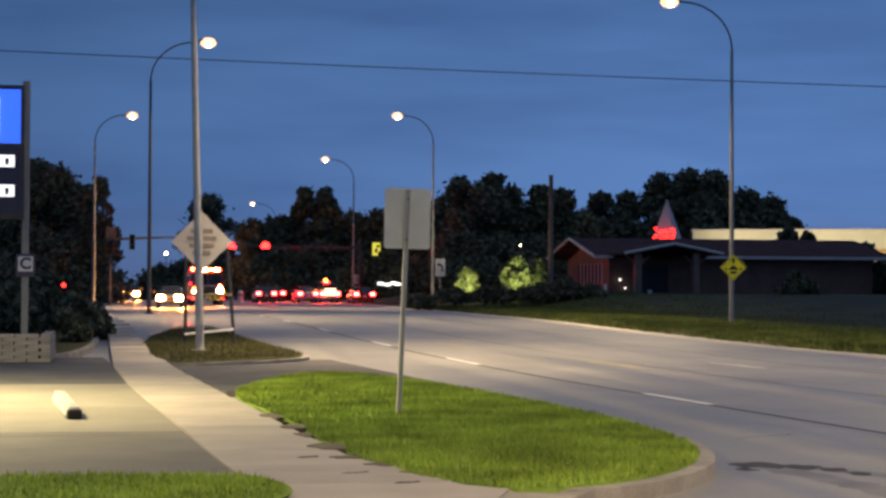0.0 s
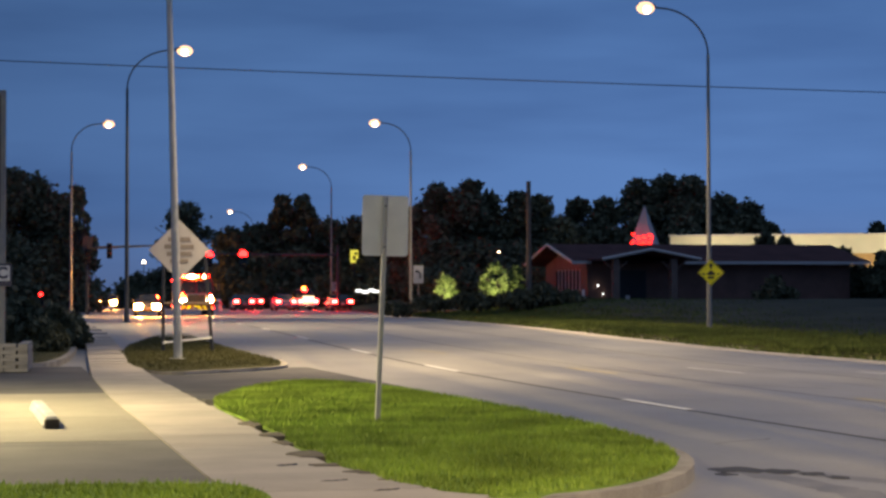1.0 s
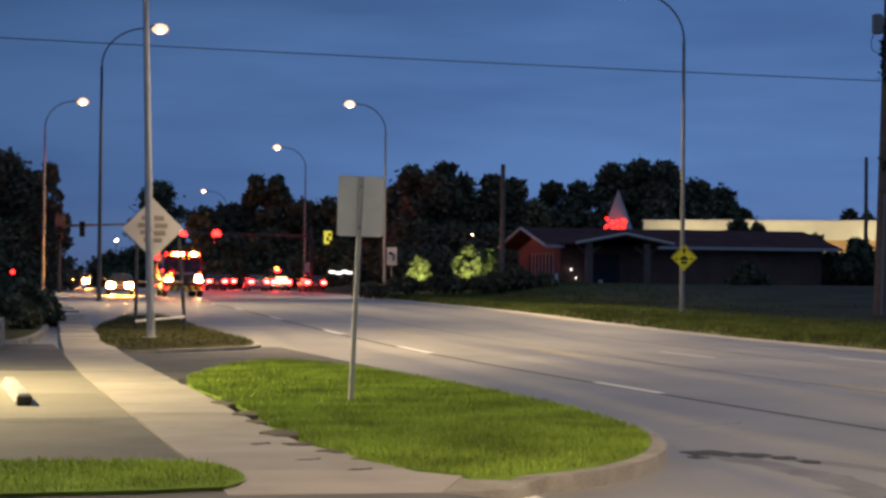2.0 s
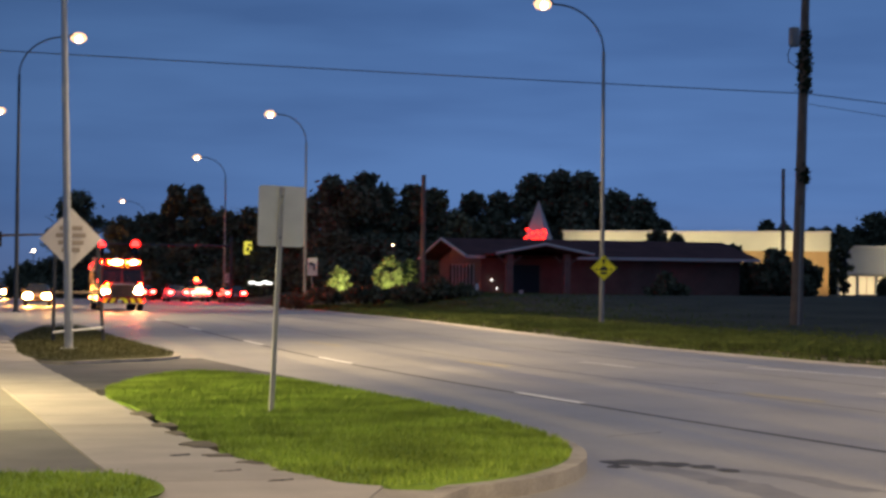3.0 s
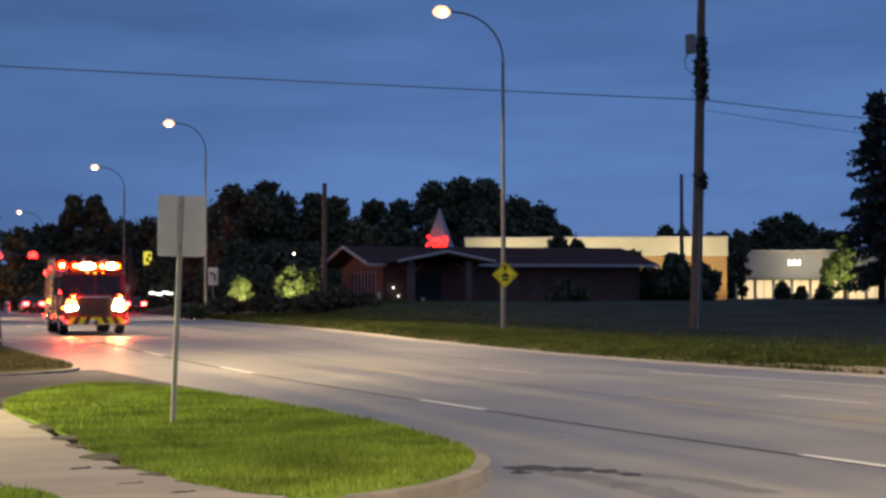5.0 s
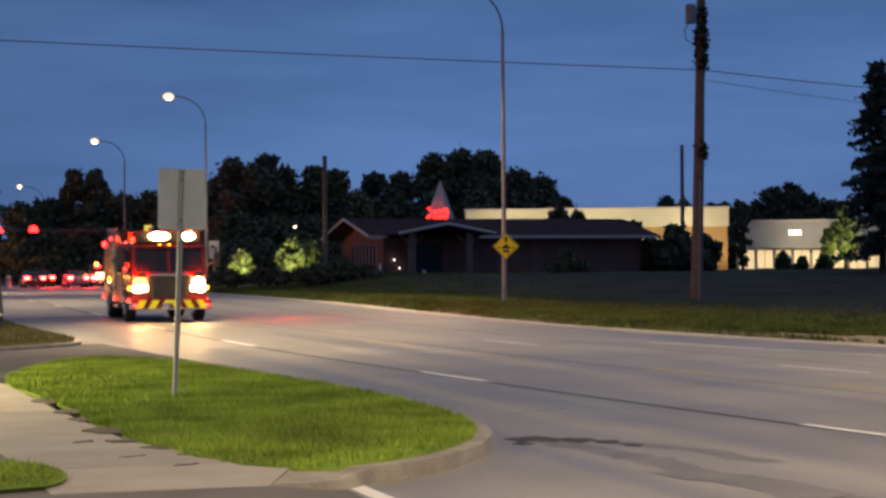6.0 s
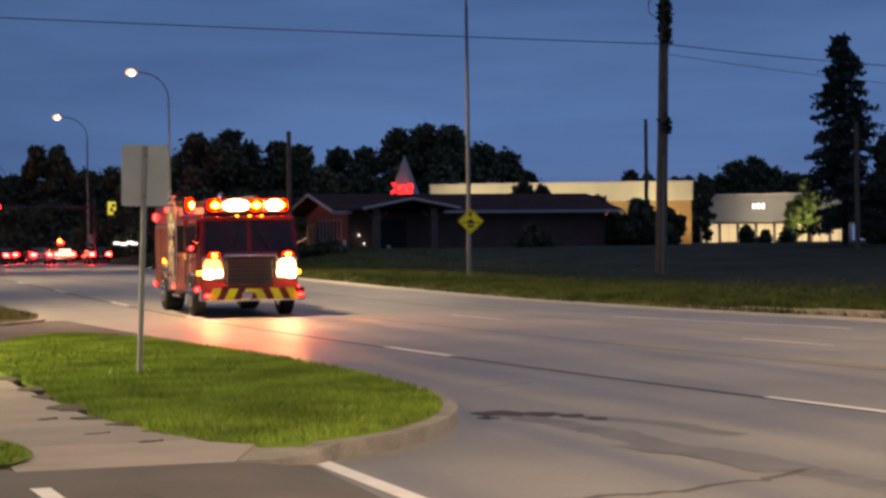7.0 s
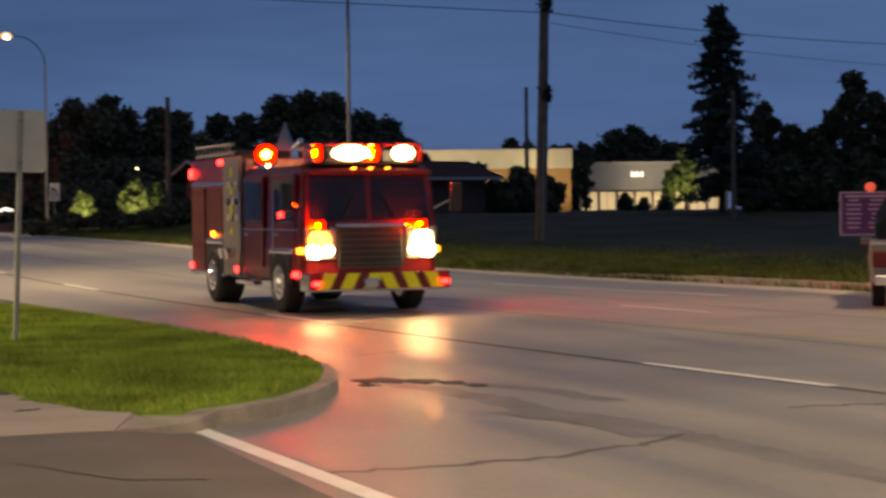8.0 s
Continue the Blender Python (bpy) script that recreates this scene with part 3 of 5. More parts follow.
# crumbled dirt along the sidewalk's grass edge
for k, (y, w, ln) in enumerate([(15.3, 0.16, 0.25), (16.0, 0.2, 0.4), (16.7, 0.3, 0.3), (17.9, 0.2, 0.7), (19.3, 0.12, 0.6), (20.4, 0.14, 0.6), (22.2, 0.1, 0.9)]):
    x = along(EDGE_R, y)
    bm = bmesh.new()
    ring = [(x + 0.12 + (w + 0.12) * (0.75 + 0.35 * rs.random()) * math.cos(i * math.tau / 14), y + ln * 0.5 * (0.7 + 0.5 * rs.random()) * math.sin(i * math.tau / 14)) for i in range(14)]
    prism(bm, ring, -0.05, 0.0145 + 0.0006 * k)
    tagged(part("dirt_patch", bm, M_DIRT), "dark crumbled dirt spilling over the sidewalk edge", "dirt", kind="structure")
for k, (y, x0, x1) in enumerate([(14.45, 2.2, 2.42), (15.25, 1.85, 2.1), (16.75, 1.62, 1.82)]):
    pts = [(x0 + (x1 - x0) * i / 7, y + 0.012 * math.sin(i * 1.1 + k) + 0.012 * i) for i in range(8)]
    bm = bmesh.new()
    tube(bm, [(x, yy, 0.008) for x, yy in pts], [0.002] + [0.006 + 0.004 * (i % 2) for i in range(6)] + [0.01], 5)
    tagged(part("slab_crack", bm, M_JOINT), "dark open crack across a sidewalk slab", "crack", kind="structure")


# taller grass hanging over the far kerb
rnd = np.random.RandomState(31)
vs, fs = [], []
while len(fs) < 140000:
    y = rnd.uniform(14, 118)
    x = kerb_x(y) - (0.3 if y > 36 else 0.05) * rnd.rand() + abs(rnd.normal(0, 2.4 if rnd.rand() < 0.6 else 6.5))
    if noise.noise(Vector((x * 0.5, y * 0.25, 3))) < rnd.uniform(-0.9, 0.35):
        continue
    zb = (ground_height(x, y) if x > kerb_x(y) + 0.2 else rise(y) + (0.0 if x > kerb_x(y) + 0.1 else -0.12)) - 0.02
    a, h, w = rnd.uniform(0, 6.283), rnd.uniform(0.05, 0.17), rnd.uniform(0.015, 0.035)
    lx, ly = rnd.normal(-0.03, 0.06), rnd.normal(0, 0.06)
    i = len(vs)
    vs += [(x + w * math.cos(a), y + w * math.sin(a), zb), (x - w * math.cos(a), y - w * math.sin(a), zb), (x + lx, y + ly, zb + 0.02 + h)]
    fs.append((i, i + 1, i + 2))
me = bpy.data.meshes.new("verge_grass")
me.from_pydata(vs, [], fs)
me.materials.append(M_VERGE)
tagged(new("verge_grass", me), kind="stuff", label="rough green grass along the far kerb", category="grass")


# ---- street lamps ----
def street_lamp(x, y, z, top, reach, label, watts=LAMP_WATTS, steel=M_GALV, side=-1, tilt=0.0, foot=0.11, lean=4.0, spread=128):
    """A tapered steel pole with an upswept arm and a lamp head; reach is the arm's length to the side."""
    root = thing("street_lamp", label, "street lamp", "street lamps along the road", pose(x, y, z))
    h = top - z
    pts = [(tilt * k / 8 * (h - 2.0), 0, (h - 2.0) * k / 8) for k in range(9)]
    tb("pole", steel, root, pts, [foot - (foot - 0.06) * k / 8 for k in range(9)], 14)
    bx("base_plate", steel, root, -0.2, -0.2, 0, 0.2, 0.2, 0.04, 0.01)
    bx("access_cover", steel, root, -0.06, -foot - 0.012, 0.45, 0.06, -foot + 0.02, 0.7, 0.005)
    x0 = tilt * (h - 2.0)
    arc = [(x0 + side * (reach - 0.55) * (1 - math.cos(a)), 0, h - 2.0 + 1.85 * math.sin(a)) for a in [math.pi / 2 * k / 10 for k in range(11)]]
    arc.append((x0 + side * (reach - 0.2), 0, h - 0.12))
    tb("arm", M_DKPOLE, root, arc, 0.036, 10)
    hx = x0 + side * reach
    bm = bmesh.new()
    ellipsoid(bm, (hx, 0, h - 0.08), (0.42, 0.17, 0.13))
    for v in bm.verts:
        if v.co.z < h - 0.1:
            v.co.z = h - 0.1
    head = part("lamp_head", bm, steel, root)
    # Oversized glowing shell that stands in for the halo around the bulb
    bm = bmesh.new()
    ellipsoid(bm, (hx + side * 0.04, 0, h - 0.16), (0.38, 0.24, 0.25))
    part("lens", bm, G_LAMP_HALO, head, "warm lamp halo built as a glowing shell")
    bm = bmesh.new()
    ellipsoid(bm, (hx + side * 0.04, -0.06, h - 0.2), (0.24, 0.19, 0.19))
    part("bulb", bm, G_LAMP, head, "white-hot lamp core")
    if watts:
        lamp_light(x + hx, y, top - 0.5, watts, angle=spread, lean=side * lean)
    return root


street_lamp(24.15, 68.9, 0.0, 13.35, 2.6, "lit steel street lamp with a curved arm on the far verge", 9500, lean=6.5)
street_lamp(20.5, 119.25, 0.3, 13.4, 2.45, "lit steel street lamp with a curved arm on the far verge", 5000, spread=108)
street_lamp(20.4, 161.7, 0.3, 13.4, 2.6, "lit steel street lamp with a curved arm on the far verge", 4200, spread=100)
street_lamp(20.25, 248.2, -0.6, 13.3, 3.1, "lit steel street lamp far off along the road", 0)
street_lamp(1.04, 85.0, 0.3, 13.35, 2.65, "lit dark steel street lamp with a curved arm", 9500, steel=M_DKPOLE, side=1)
street_lamp(-2.18, 121.0, 0.3, 13.2, 2.4, "lit steel street lamp with a curved arm on the near verge", 8000, side=1, spread=110)
street_lamp(1.79, 43.76, 0.03, 13.2, 2.7, "tall pale steel street lamp leaning slightly on the grass strip", 15000, M_PALE, 1, -0.027, 0.105, 8.0)
# Added lamp, never in view, that brightens the near grass and road
street_lamp(2.4, 3.0, -0.13, 13.2, 2.7, "added street lamp out of view that lights the foreground", 10800, side=1, spread=150)
street_lamp(24.3, 20.0, 0.0, 13.3, 2.6, "lit steel street lamp with a curved arm on the far verge", 8500, lean=0.5)


# ---- signs ----
def plate_outline(w, h, r):
    out = []
    for cx, cy, a0 in ((w / 2 - r, h / 2 - r, 0), (-w / 2 + r, h / 2 - r, 90), (-w / 2 + r, -h / 2 + r, 180), (w / 2 - r, -h / 2 + r, 270)):
        out += [(cx + r * math.cos(radians(a0 + a)), cy + r * math.sin(radians(a0 + a))) for a in (0, 30, 60, 90)]
    return out


UP = Matrix.Rotation(radians(90), 4, "X")  # stands a flat outline upright, facing -y


def plate(name, outline, thick, material, parent, m, label=""):
    bm = bmesh.new()
    prism(bm, outline, -thick / 2, thick / 2, m @ UP)
    return part(name, bm, material, parent, label)


def arrow_pts(s):
    return [(-0.09 * s, -0.3 * s), (0.09 * s, -0.3 * s), (0.09 * s, 0.02 * s), (0.26 * s, 0.02 * s), (0, 0.34 * s), (-0.26 * s, 0.02 * s), (-0.09 * s, 0.02 * s)]


# back of a road sign on the grass island
sp = thing("road_sign", "blank grey back of a road sign on a steel post", "road sign", at=pose(3.42, 22.29, 0.0, 0, 2.3, 8))
bm = bmesh.new()
for x0, x1, y0, y1 in ((-0.029, -0.018, -0.03, 0.012), (0.018, 0.029, -0.03, 0.012), (-0.022, 0.022, 0.006, 0.014)):
    box(bm, x0, y0, -0.3, x1, y1, 2.86)
part("post", bm, M_PALE, sp)
sheet_ob = plate("sign_plate", plate_outline(0.61, 0.77, 0.04), 0.006, M_ALU, sp, pose(0.015, 0.022, 2.49, 0, -1.4, 0), "dull aluminium back")
for z in (2.22, 2.74):
    bm = bmesh.new()
    tube(bm, [(0, -0.045, z), (0, 0.02, z)], 0.014, 8)
    part("bolt", bm, M_GALV, sp)

# yellow diamond on the far street lamp
ds = thing("warning_sign", "fluorescent yellow diamond warning sign on a lamp pole", "road sign", at=pose(24.15, 68.68, 2.47, 0, 0, -19))
D = 0.54
plate("sign_plate", [(D, 0), (0, D), (-D, 0), (0, -D)], 0.008, M_DYEL, ds, pose(0, 0, 0))
dia = [(D * 0.93, 0), (0, D * 0.93), (-D * 0.93, 0), (0, -D * 0.93)]
bm = bmesh.new()
for (xa, ya), (xb, yb) in zip(dia, dia[1:] + dia[:1]):
    tube(bm, [(xa, -0.007, ya), (xb, -0.007, yb)], 0.008, 6)
part("border", bm, M_BLACK, ds)
plate("arrow", [(x, y + 0.27) for x, y in arrow_pts(0.36)], 0.006, M_BLACK, ds, pose(0, -0.01, 0))
plate("car_symbol", [(-0.17, -0.1), (0.17, -0.1), (0.17, -0.02), (0.1, 0.0), (0.07, 0.07), (-0.07, 0.07), (-0.1, 0.0), (-0.17, -0.02)], 0.006, M_BLACK, ds, pose(0, -0.01, 0))
bx("symbol_bar", M_BLACK, ds, -0.13, -0.014, -0.25, 0.13, -0.006, -0.16, 0.004)
for s in (-1, 1):
    bx("symbol_bar", M_BLACK, ds, s * 0.29 - 0.05, -0.014, -0.09, s * 0.29 + 0.05, -0.006, -0.03, 0.004)
bx("bracket", M_GALV, ds, -0.1, 0.004, -0.05, 0.1, 0.12, 0.05)


def lane_sign(x, y, z, w, h, arrow, label, post_to=None):
    s = thing("lane_sign", label, "road sign", at=pose(x, y, z, 0, 0, -8))
    plate("sign_plate", plate_outline(w, h, 0.04), 0.008, M_SIGNW, s, pose(0, 0, 0))
    if arrow:
        bm = bmesh.new()
        tube(bm, [(0.12, -0.01, -0.28), (0.12, -0.01, 0.05), (0.06, -0.01, 0.17), (-0.06, -0.01, 0.2)], 0.045, 6)
        part("arrow", bm, M_BLACK, s)
        plate("arrow_head", [(-0.06, 0.06), (-0.06, 0.34), (-0.24, 0.2)], 0.02, M_BLACK, s, pose(0, -0.012, 0))
    else:
        for k in range(3):
            bx("lettering", M_BLACK, s, -w * 0.33, -0.012, h * (0.28 - 0.24 * k) - 0.04, w * 0.33, -0.004, h * (0.28 - 0.24 * k) + 0.04)
    bx("bracket", M_GALV, s, -w / 2, 0.004, -0.04, w / 2, 0.05, 0.04)
    return s


lane_sign(20.98, 119.0, 2.95, 0.68, 1.2, True, "white lane sign with a black curved arrow beside a lamp pole")
tb("sign_post", M_GALV, tagged(new("lane_sign_post"), "thin steel post under a white lane sign", "sign post"), [(20.98, 119.1, 0.2), (20.98, 119.1, 3.4)], 0.04)
lane_sign(20.75, 161.4, 2.3, 0.62, 0.8, False, "white lettered road sign beside a far lamp pole")
tb("sign_post", M_GALV, tagged(new("lane_sign_post"), "thin steel post under a white lettered sign", "sign post"), [(20.75, 161.5, 0.2), (20.75, 161.5, 2.7)], 0.04)

# diamond work-zone sign on a leaning timber stand
ws = thing("roadwork_sign", "pale diamond roadwork sign on two dark leaning timber legs", "road sign", at=pose(2.05, 49.6, 0.12, 0, 0, 0))
D = 0.84
plate("sign_plate", [(D, 0), (0, D), (-D, 0), (0, -D)], 0.012, M_SIGNW, ws, pose(0, 0, 2.72, 4, 0, 0))
for k, (w, z) in enumerate([(0.62, 0.3), (0.82, 0.1), (0.7, -0.1), (0.5, -0.3)]):
    for j in range(2):
        bx("lettering", M_TEXT, ws, -w / 2 + j * w * 0.54, -0.02, z - 0.06, -w / 2 + j * w * 0.54 + w * 0.44, -0.008, z + 0.06, m=pose(0, 0, 2.72, 4, 0, 0))
for x0, x1 in ((-0.42, -0.28), (0.68, 0.92)):
    tb("leg", M_DKPOLE, ws, [(x1 if x0 > 0 else x0 - 0.02, 0.1, -0.1), (x0, 0.08, 2.95)], 0.05, 6)
tb("rail", M_WHITE, ws, [(-0.45, 0.02, 0.16), (0.9, 0.02, 0.3)], 0.035, 6)
tb("rail", M_WOODP, ws, [(-0.4, 0.05, 1.25), (0.85, 0.05, 1.25)], 0.04, 6)

# fuel price sign over a block planter
ps = thing("price_sign", "tall fuel price sign with a lit blue panel on steel posts", "sign", at=pose(-2.2, 40.0, 0.0))
bx("post", M_GALV, ps, -0.06, -0.08, 0, 0.09, 0.08, 6.1, 0.015)
bx("post", M_GALV, ps, -2.5, -0.08, 0, -2.35, 0.08, 6.1, 0.015)
bx("cabinet", M_DKPOLE, ps, -2.4, -0.14, 3.05, -0.02, 0.14, 6.0, 0.02)
bx("brand_panel", M_BLUE, ps, -2.3, -0.17, 4.72, -0.1, -0.13, 5.9, 0.01, "lit plain blue panel")
bx("brand_mark", M_SWHITE, ps, -1.1, -0.185, 4.85, -0.56, -0.165, 5.75, 0.08, "lit plain white mark")
bx("price_panel", M_SDARK, ps, -2.3, -0.17, 3.15, -0.1, -0.13, 4.62, 0.01, "navy price panel")
for z in (4.2, 3.55):
    bx("price_strip", M_SWHITE, ps, -2.1, -0.18, z, -0.22, -0.16, z + 0.26, 0.01, "lit white strip")
    for k in range(5):
        bx("price_bar", M_SDARK, ps, -0.42 - k * 0.22, -0.19, z + 0.05, -0.34 - k * 0.22, -0.175, z + 0.19)
cs = thing("letter_sign", "small white plate with a dark letter on the sign post", "sign", at=pose(-2.17, 39.88, 2.05))
plate("sign_plate", plate_outline(0.4, 0.5, 0.03), 0.01, M_SDARK, cs, pose(0, 0, 0))
bx("white_face", M_WHITE, cs, -0.16, -0.016, -0.13, 0.16, -0.004, 0.2, 0.004)
fc = bpy.data.curves.new("letter", "FONT")
fc.body, fc.size, fc.extrude, fc.align_x, fc.align_y = "C", 0.34, 0.004, "CENTER", "CENTER"
fc.offset = 0.014
lt = new("letter", fc)
fc.materials.append(M_SDARK)
lt.parent = cs
lt.matrix_local = pose(0, -0.024, 0.035, 90, 0, 0)
bx("clamp", M_GALV, cs, -0.1, 0.0, -0.05, 0.12, 0.06, 0.05)

planter = thing("planter_wall", "low planter wall of grey stacked blocks", "planter", at=pose(0, 38.3, 0))
bm = bmesh.new()
box(bm, -0.24, -0.1, -0.036, 0.24, 0.1, 0.036, 0.008)
blk = mesh_of("block", bm, M_STONE)
for c in range(8):
    for k in range(9):
        ob = new("block", blk)
        ob.parent = planter
        ob.matrix_local = pose(-1.79 - 0.5 * k - (0.25 if c % 2 else 0), rs.uniform(-0.012, 0.012), 0.037 + 0.0745 * c, 0, 0, rs.uniform(-1, 1))
    for k in range(5):
        ob = new("block", blk)
        ob.parent = planter
        ob.matrix_local = pose(-1.65 + rs.uniform(-0.01, 0.01), (0.15 if c % 2 else 0.36) + 0.49 * k, 0.037 + 0.0745 * c, 0, 0, 90)
bm = bmesh.new()
prism(bm, [(-6.2, 38.4), (-1.75, 38.4), (-1.75, 41), (-6.2, 41)], -0.01, 0.5)
tagged(part("planter_soil", bm, M_SOIL), "dark soil bed behind the planter wall", "soil", kind="structure")

# wheel stop in the lot
wsb = thing("wheel_stop", "worn pale concrete wheel stop lying in the parking lot", "wheel stop", at=pose(-0.75, 23.9, -0.012, 0, 0, 95))
bm = bmesh.new()
box(bm, -1.75, -0.11, 0, 1.75, 0.11, 0.15, 0.04)
for v in bm.verts:
    if v.co.z > 0.08:
        v.co.y *= 0.7
part("body", bm, mat("wheel_stop_paint", (0.34, 0.34, 0.33), 0.75, var=0.3, scale=4, fine=40, bump=0.4), wsb)
bx("broken_end", M_SOIL, wsb, -1.82, -0.09, 0.0, -1.66, 0.09, 0.12, 0.03, "dark broken end")

# plum notice board and its red globe
nb = thing("notice_board", "plum notice board with pale lettering on two posts", "sign", at=pose(35.63, 48.4, 0.0, 0, 0, -32))
bx("panel", M_PURPLE, nb, -1.5, -0.04, 0.62, 1.5, 0.04, 1.98, 0.01)
for a in ((-1.53, 0.58, 1.53, 0.63), (-1.53, 1.97, 1.53, 2.02), (-1.53, 0.58, -1.48, 2.02), (1.48, 0.58, 1.53, 2.02)):
    bx("frame_bar", M_PINK, nb, a[0], -0.06, a[1], a[2], 0.05, a[3], 0.006)
for cx in (-1.08, -0.34, 0.4, 1.1):
    for k in range(7):
        w = rs.uniform(0.16, 0.3)
        bx("lettering", M_PINK, nb, cx - w, -0.052, 1.72 - 0.15 * k, cx + w, -0.042, 1.77 - 0.15 * k)
bx("heading", M_PINK, nb, -1.36, -0.052, 1.84, 0.2, -0.042, 1.91)
for x in (-0.9, 0.9):
    tb("post", M_DKPOLE, nb, [(x, 0, -0.1), (x, 0, 0.62)], 0.05, 8)
bm = bmesh.new()
ellipsoid(bm, (-0.55, 0, 2.17), (0.17, 0.17, 0.16))
part("globe", bm, glow("dim_red_globe", (1.0, 0.14, 0.08), 0.9), nb, "dull red globe")


# ---- utility poles and cables ----
def leaf_mesh(name, centres, radii, count, size, material, seed, surface=0.55):
    """Many small leaf clumps spread through a few round masses."""
    r = np.random.RandomState(seed)
    c, rad = np.array(centres, float), np.array(radii, float)
    vol = rad.prod(1) ** (2 / 3)
    which = r.choice(len(c), count, p=vol / vol.sum())
    d = r.normal(size=(count, 3))
    d /= np.linalg.norm(d, axis=1)[:, None]
    k = (surface + (1 - surface) * r.rand(count) + 0.17 * r.normal(size=count))[:, None]
    p = c[which] + d * rad[which] * k
    a = r.normal(size=(count, 3))
    a /= np.linalg.norm(a, axis=1)[:, None]
    b = np.cross(a, r.normal(size=(count, 3)))
    b /= np.linalg.norm(b, axis=1)[:, None]
    s = size * r.uniform(0.5, 1.3, (count, 1))
    v = np.stack([p - a * s, p - b * s * 0.6, p + a * s, p + b * s * 0.6], 1).reshape(-1, 3)
    me = bpy.data.meshes.new(name)
    f = np.arange(count * 4).reshape(-1, 4)
    me.from_pydata(v.tolist(), [], f.tolist())
    me.materials.append(material)
    return me


up = thing("utility_pole", "tall leaning wooden utility pole with ivy clumps and a transformer", "utility pole", at=pose(34.4, 72.3, -0.1))
tb("pole", M_WOODP, up, [(0, 0, 0), (0.2, 0, 7), (0.42, 0, 16.5)], [0.27, 0.23, 0.17], 14)
for cz, rz, rr, n in ((6.8, 0.55, 0.3, 260), (11.6, 1.2, 0.36, 480), (10.7, 0.6, 0.28, 200), (12.9, 0.6, 0.25, 200)):
    ob = new("ivy_clump", leaf_mesh("ivy_clump", [(0.2 + cz * 0.013, -0.05, cz)], [(rr, rr, rz)], n, 0.13, M_IVY, int(cz * 10), 0.3))
    ob.parent = up
    tagged(ob, "dark clump of ivy", kind="stuff")
tf = bmesh.new()
tube(tf, [(-0.25, -0.2, 12.5), (-0.25, -0.2, 12.55), (-0.25, -0.2, 13.3), (-0.25, -0.2, 13.36)], [0.2, 0.24, 0.24, 0.16], 14)
part("transformer", tf, M_GALV, up, "grey transformer can")
tb("service_loop", M_BLACK, up, [(-0.4, -0.2, 12.5), (-0.55, -0.2, 12.2), (-0.5, -0.2, 11.8), (-0.15, -0.2, 11.6), (0.25, -0.15, 11.9)], 0.02, 6)
tb("conduit", M_GALV, up, [(-0.02, -0.26, 0), (0.12, -0.24, 5.5)], 0.045, 8)
for (x, y, z0, z1, w) in ((26.95, 111.8, 1.0, 8.9, 0.19), (55.0, 117.8, 1.2, 10.4, 0.16), (51.36, 83.46, 1.0, 7.85, 0.15)):
    p = thing("wooden_pole", "slim dark wooden pole standing beyond the verge", "utility pole", "wooden poles", pose(x, y, z0))
    tb("pole", M_WOODP, p, [(0, 0, 0), (0, 0, z1 - z0)], [w, w * 0.75], 10)
    bx("top_block", M_WOODP, p, -0.1, -0.1, z1 - z0 - 0.7, 0.1, 0.1, z1 - z0 - 0.45, 0.01)


def cable(a, b, sag, r, label):
    a, b = Vector(a), Vector(b)
    pts = [a.lerp(b, k / 24) - Vector((0, 0, sag * 4 * (k / 24) * (1 - k / 24))) for k in range(25)]
    ob = tb("overhead_cable", M_BLACK, None, pts, r, 5)
    return tagged(ob, label, "cable", kind="structure")


cable((-60, 78, 13.1), (34.9, 72.2, 10.35), 0.3, 0.022, "thin dark overhead cable spanning the road")
cable((34.9, 72.2, 10.35), (70, 88.5, 11.2), 0.3, 0.022, "thin dark overhead cable along the far verge")
cable((34.9, 72.2, 9.9), (70, 89.5, 9.9), 0.3, 0.014, "thin dark lower cable along the far verge")


# ---- traffic signals ----
def signal_head(x, y, z, lit, label, lens=0.16):
    s = thing("traffic_signal", label, "traffic light", "traffic signals at the crossing", pose(x, y, z))
    bx("housing", M_BLACK, s, -0.2, -0.1, -0.8, 0.2, 0.12, 0.3, 0.03)
    for k in range(3):
        bm = bmesh.new()
        ellipsoid(bm, (0, -0.1, 0.08 - 0.36 * k), (lens, 0.05, lens))
        on = lit and k == 0
        part("lens", bm, G_SIGNAL if on else M_GLASS, s, "glowing red lens" if on else "dark lens")
        bm = bmesh.new()
        tube(bm, [(0, -0.08, 0.1 - 0.36 * k), (0, -0.3, 0.1 - 0.36 * k)], 0.17, 10, caps=False)
        part("visor", bm, M_BLACK, s)
    return s


mast = thing("signal_mast", "dark steel traffic signal mast with a long arm", "signal mast", at=pose(-1.2, 130.0, 0.2))
tb("pole", M_DKPOLE, mast, [(0, 0, 0), (0, 0, 5.4)], [0.14, 0.11], 10)
tb("arm", M_DKPOLE, mast, [(0, 0, 4.75), (2.2, 0, 4.85), (4.9, 0, 4.95)], [0.1, 0.09, 0.06], 8)
bx("sign_box", M_DKPOLE, mast, -0.35, -0.06, 4.6, 0.35, 0.06, 5.6, 0.02)
signal_head(0.35, 129.86, 5.0, False, "dark traffic signal hanging under a mast arm")
signal_head(-1.2, 129.8, 4.6, False, "dark traffic signal on a mast pole")
mast2 = thing("signal_mast", "dark steel signal mast reaching over the far lanes", "signal mast", at=pose(19.5, 150.2, 0.2))
tb("pole", M_DKPOLE, mast2, [(0, 0, 0), (0, 0, 5.6)], [0.14, 0.11], 10)
tb("arm", M_DKPOLE, mast2, [(0, 0, 4.75), (-11.5, 0, 4.8)], [0.09, 0.06], 8)
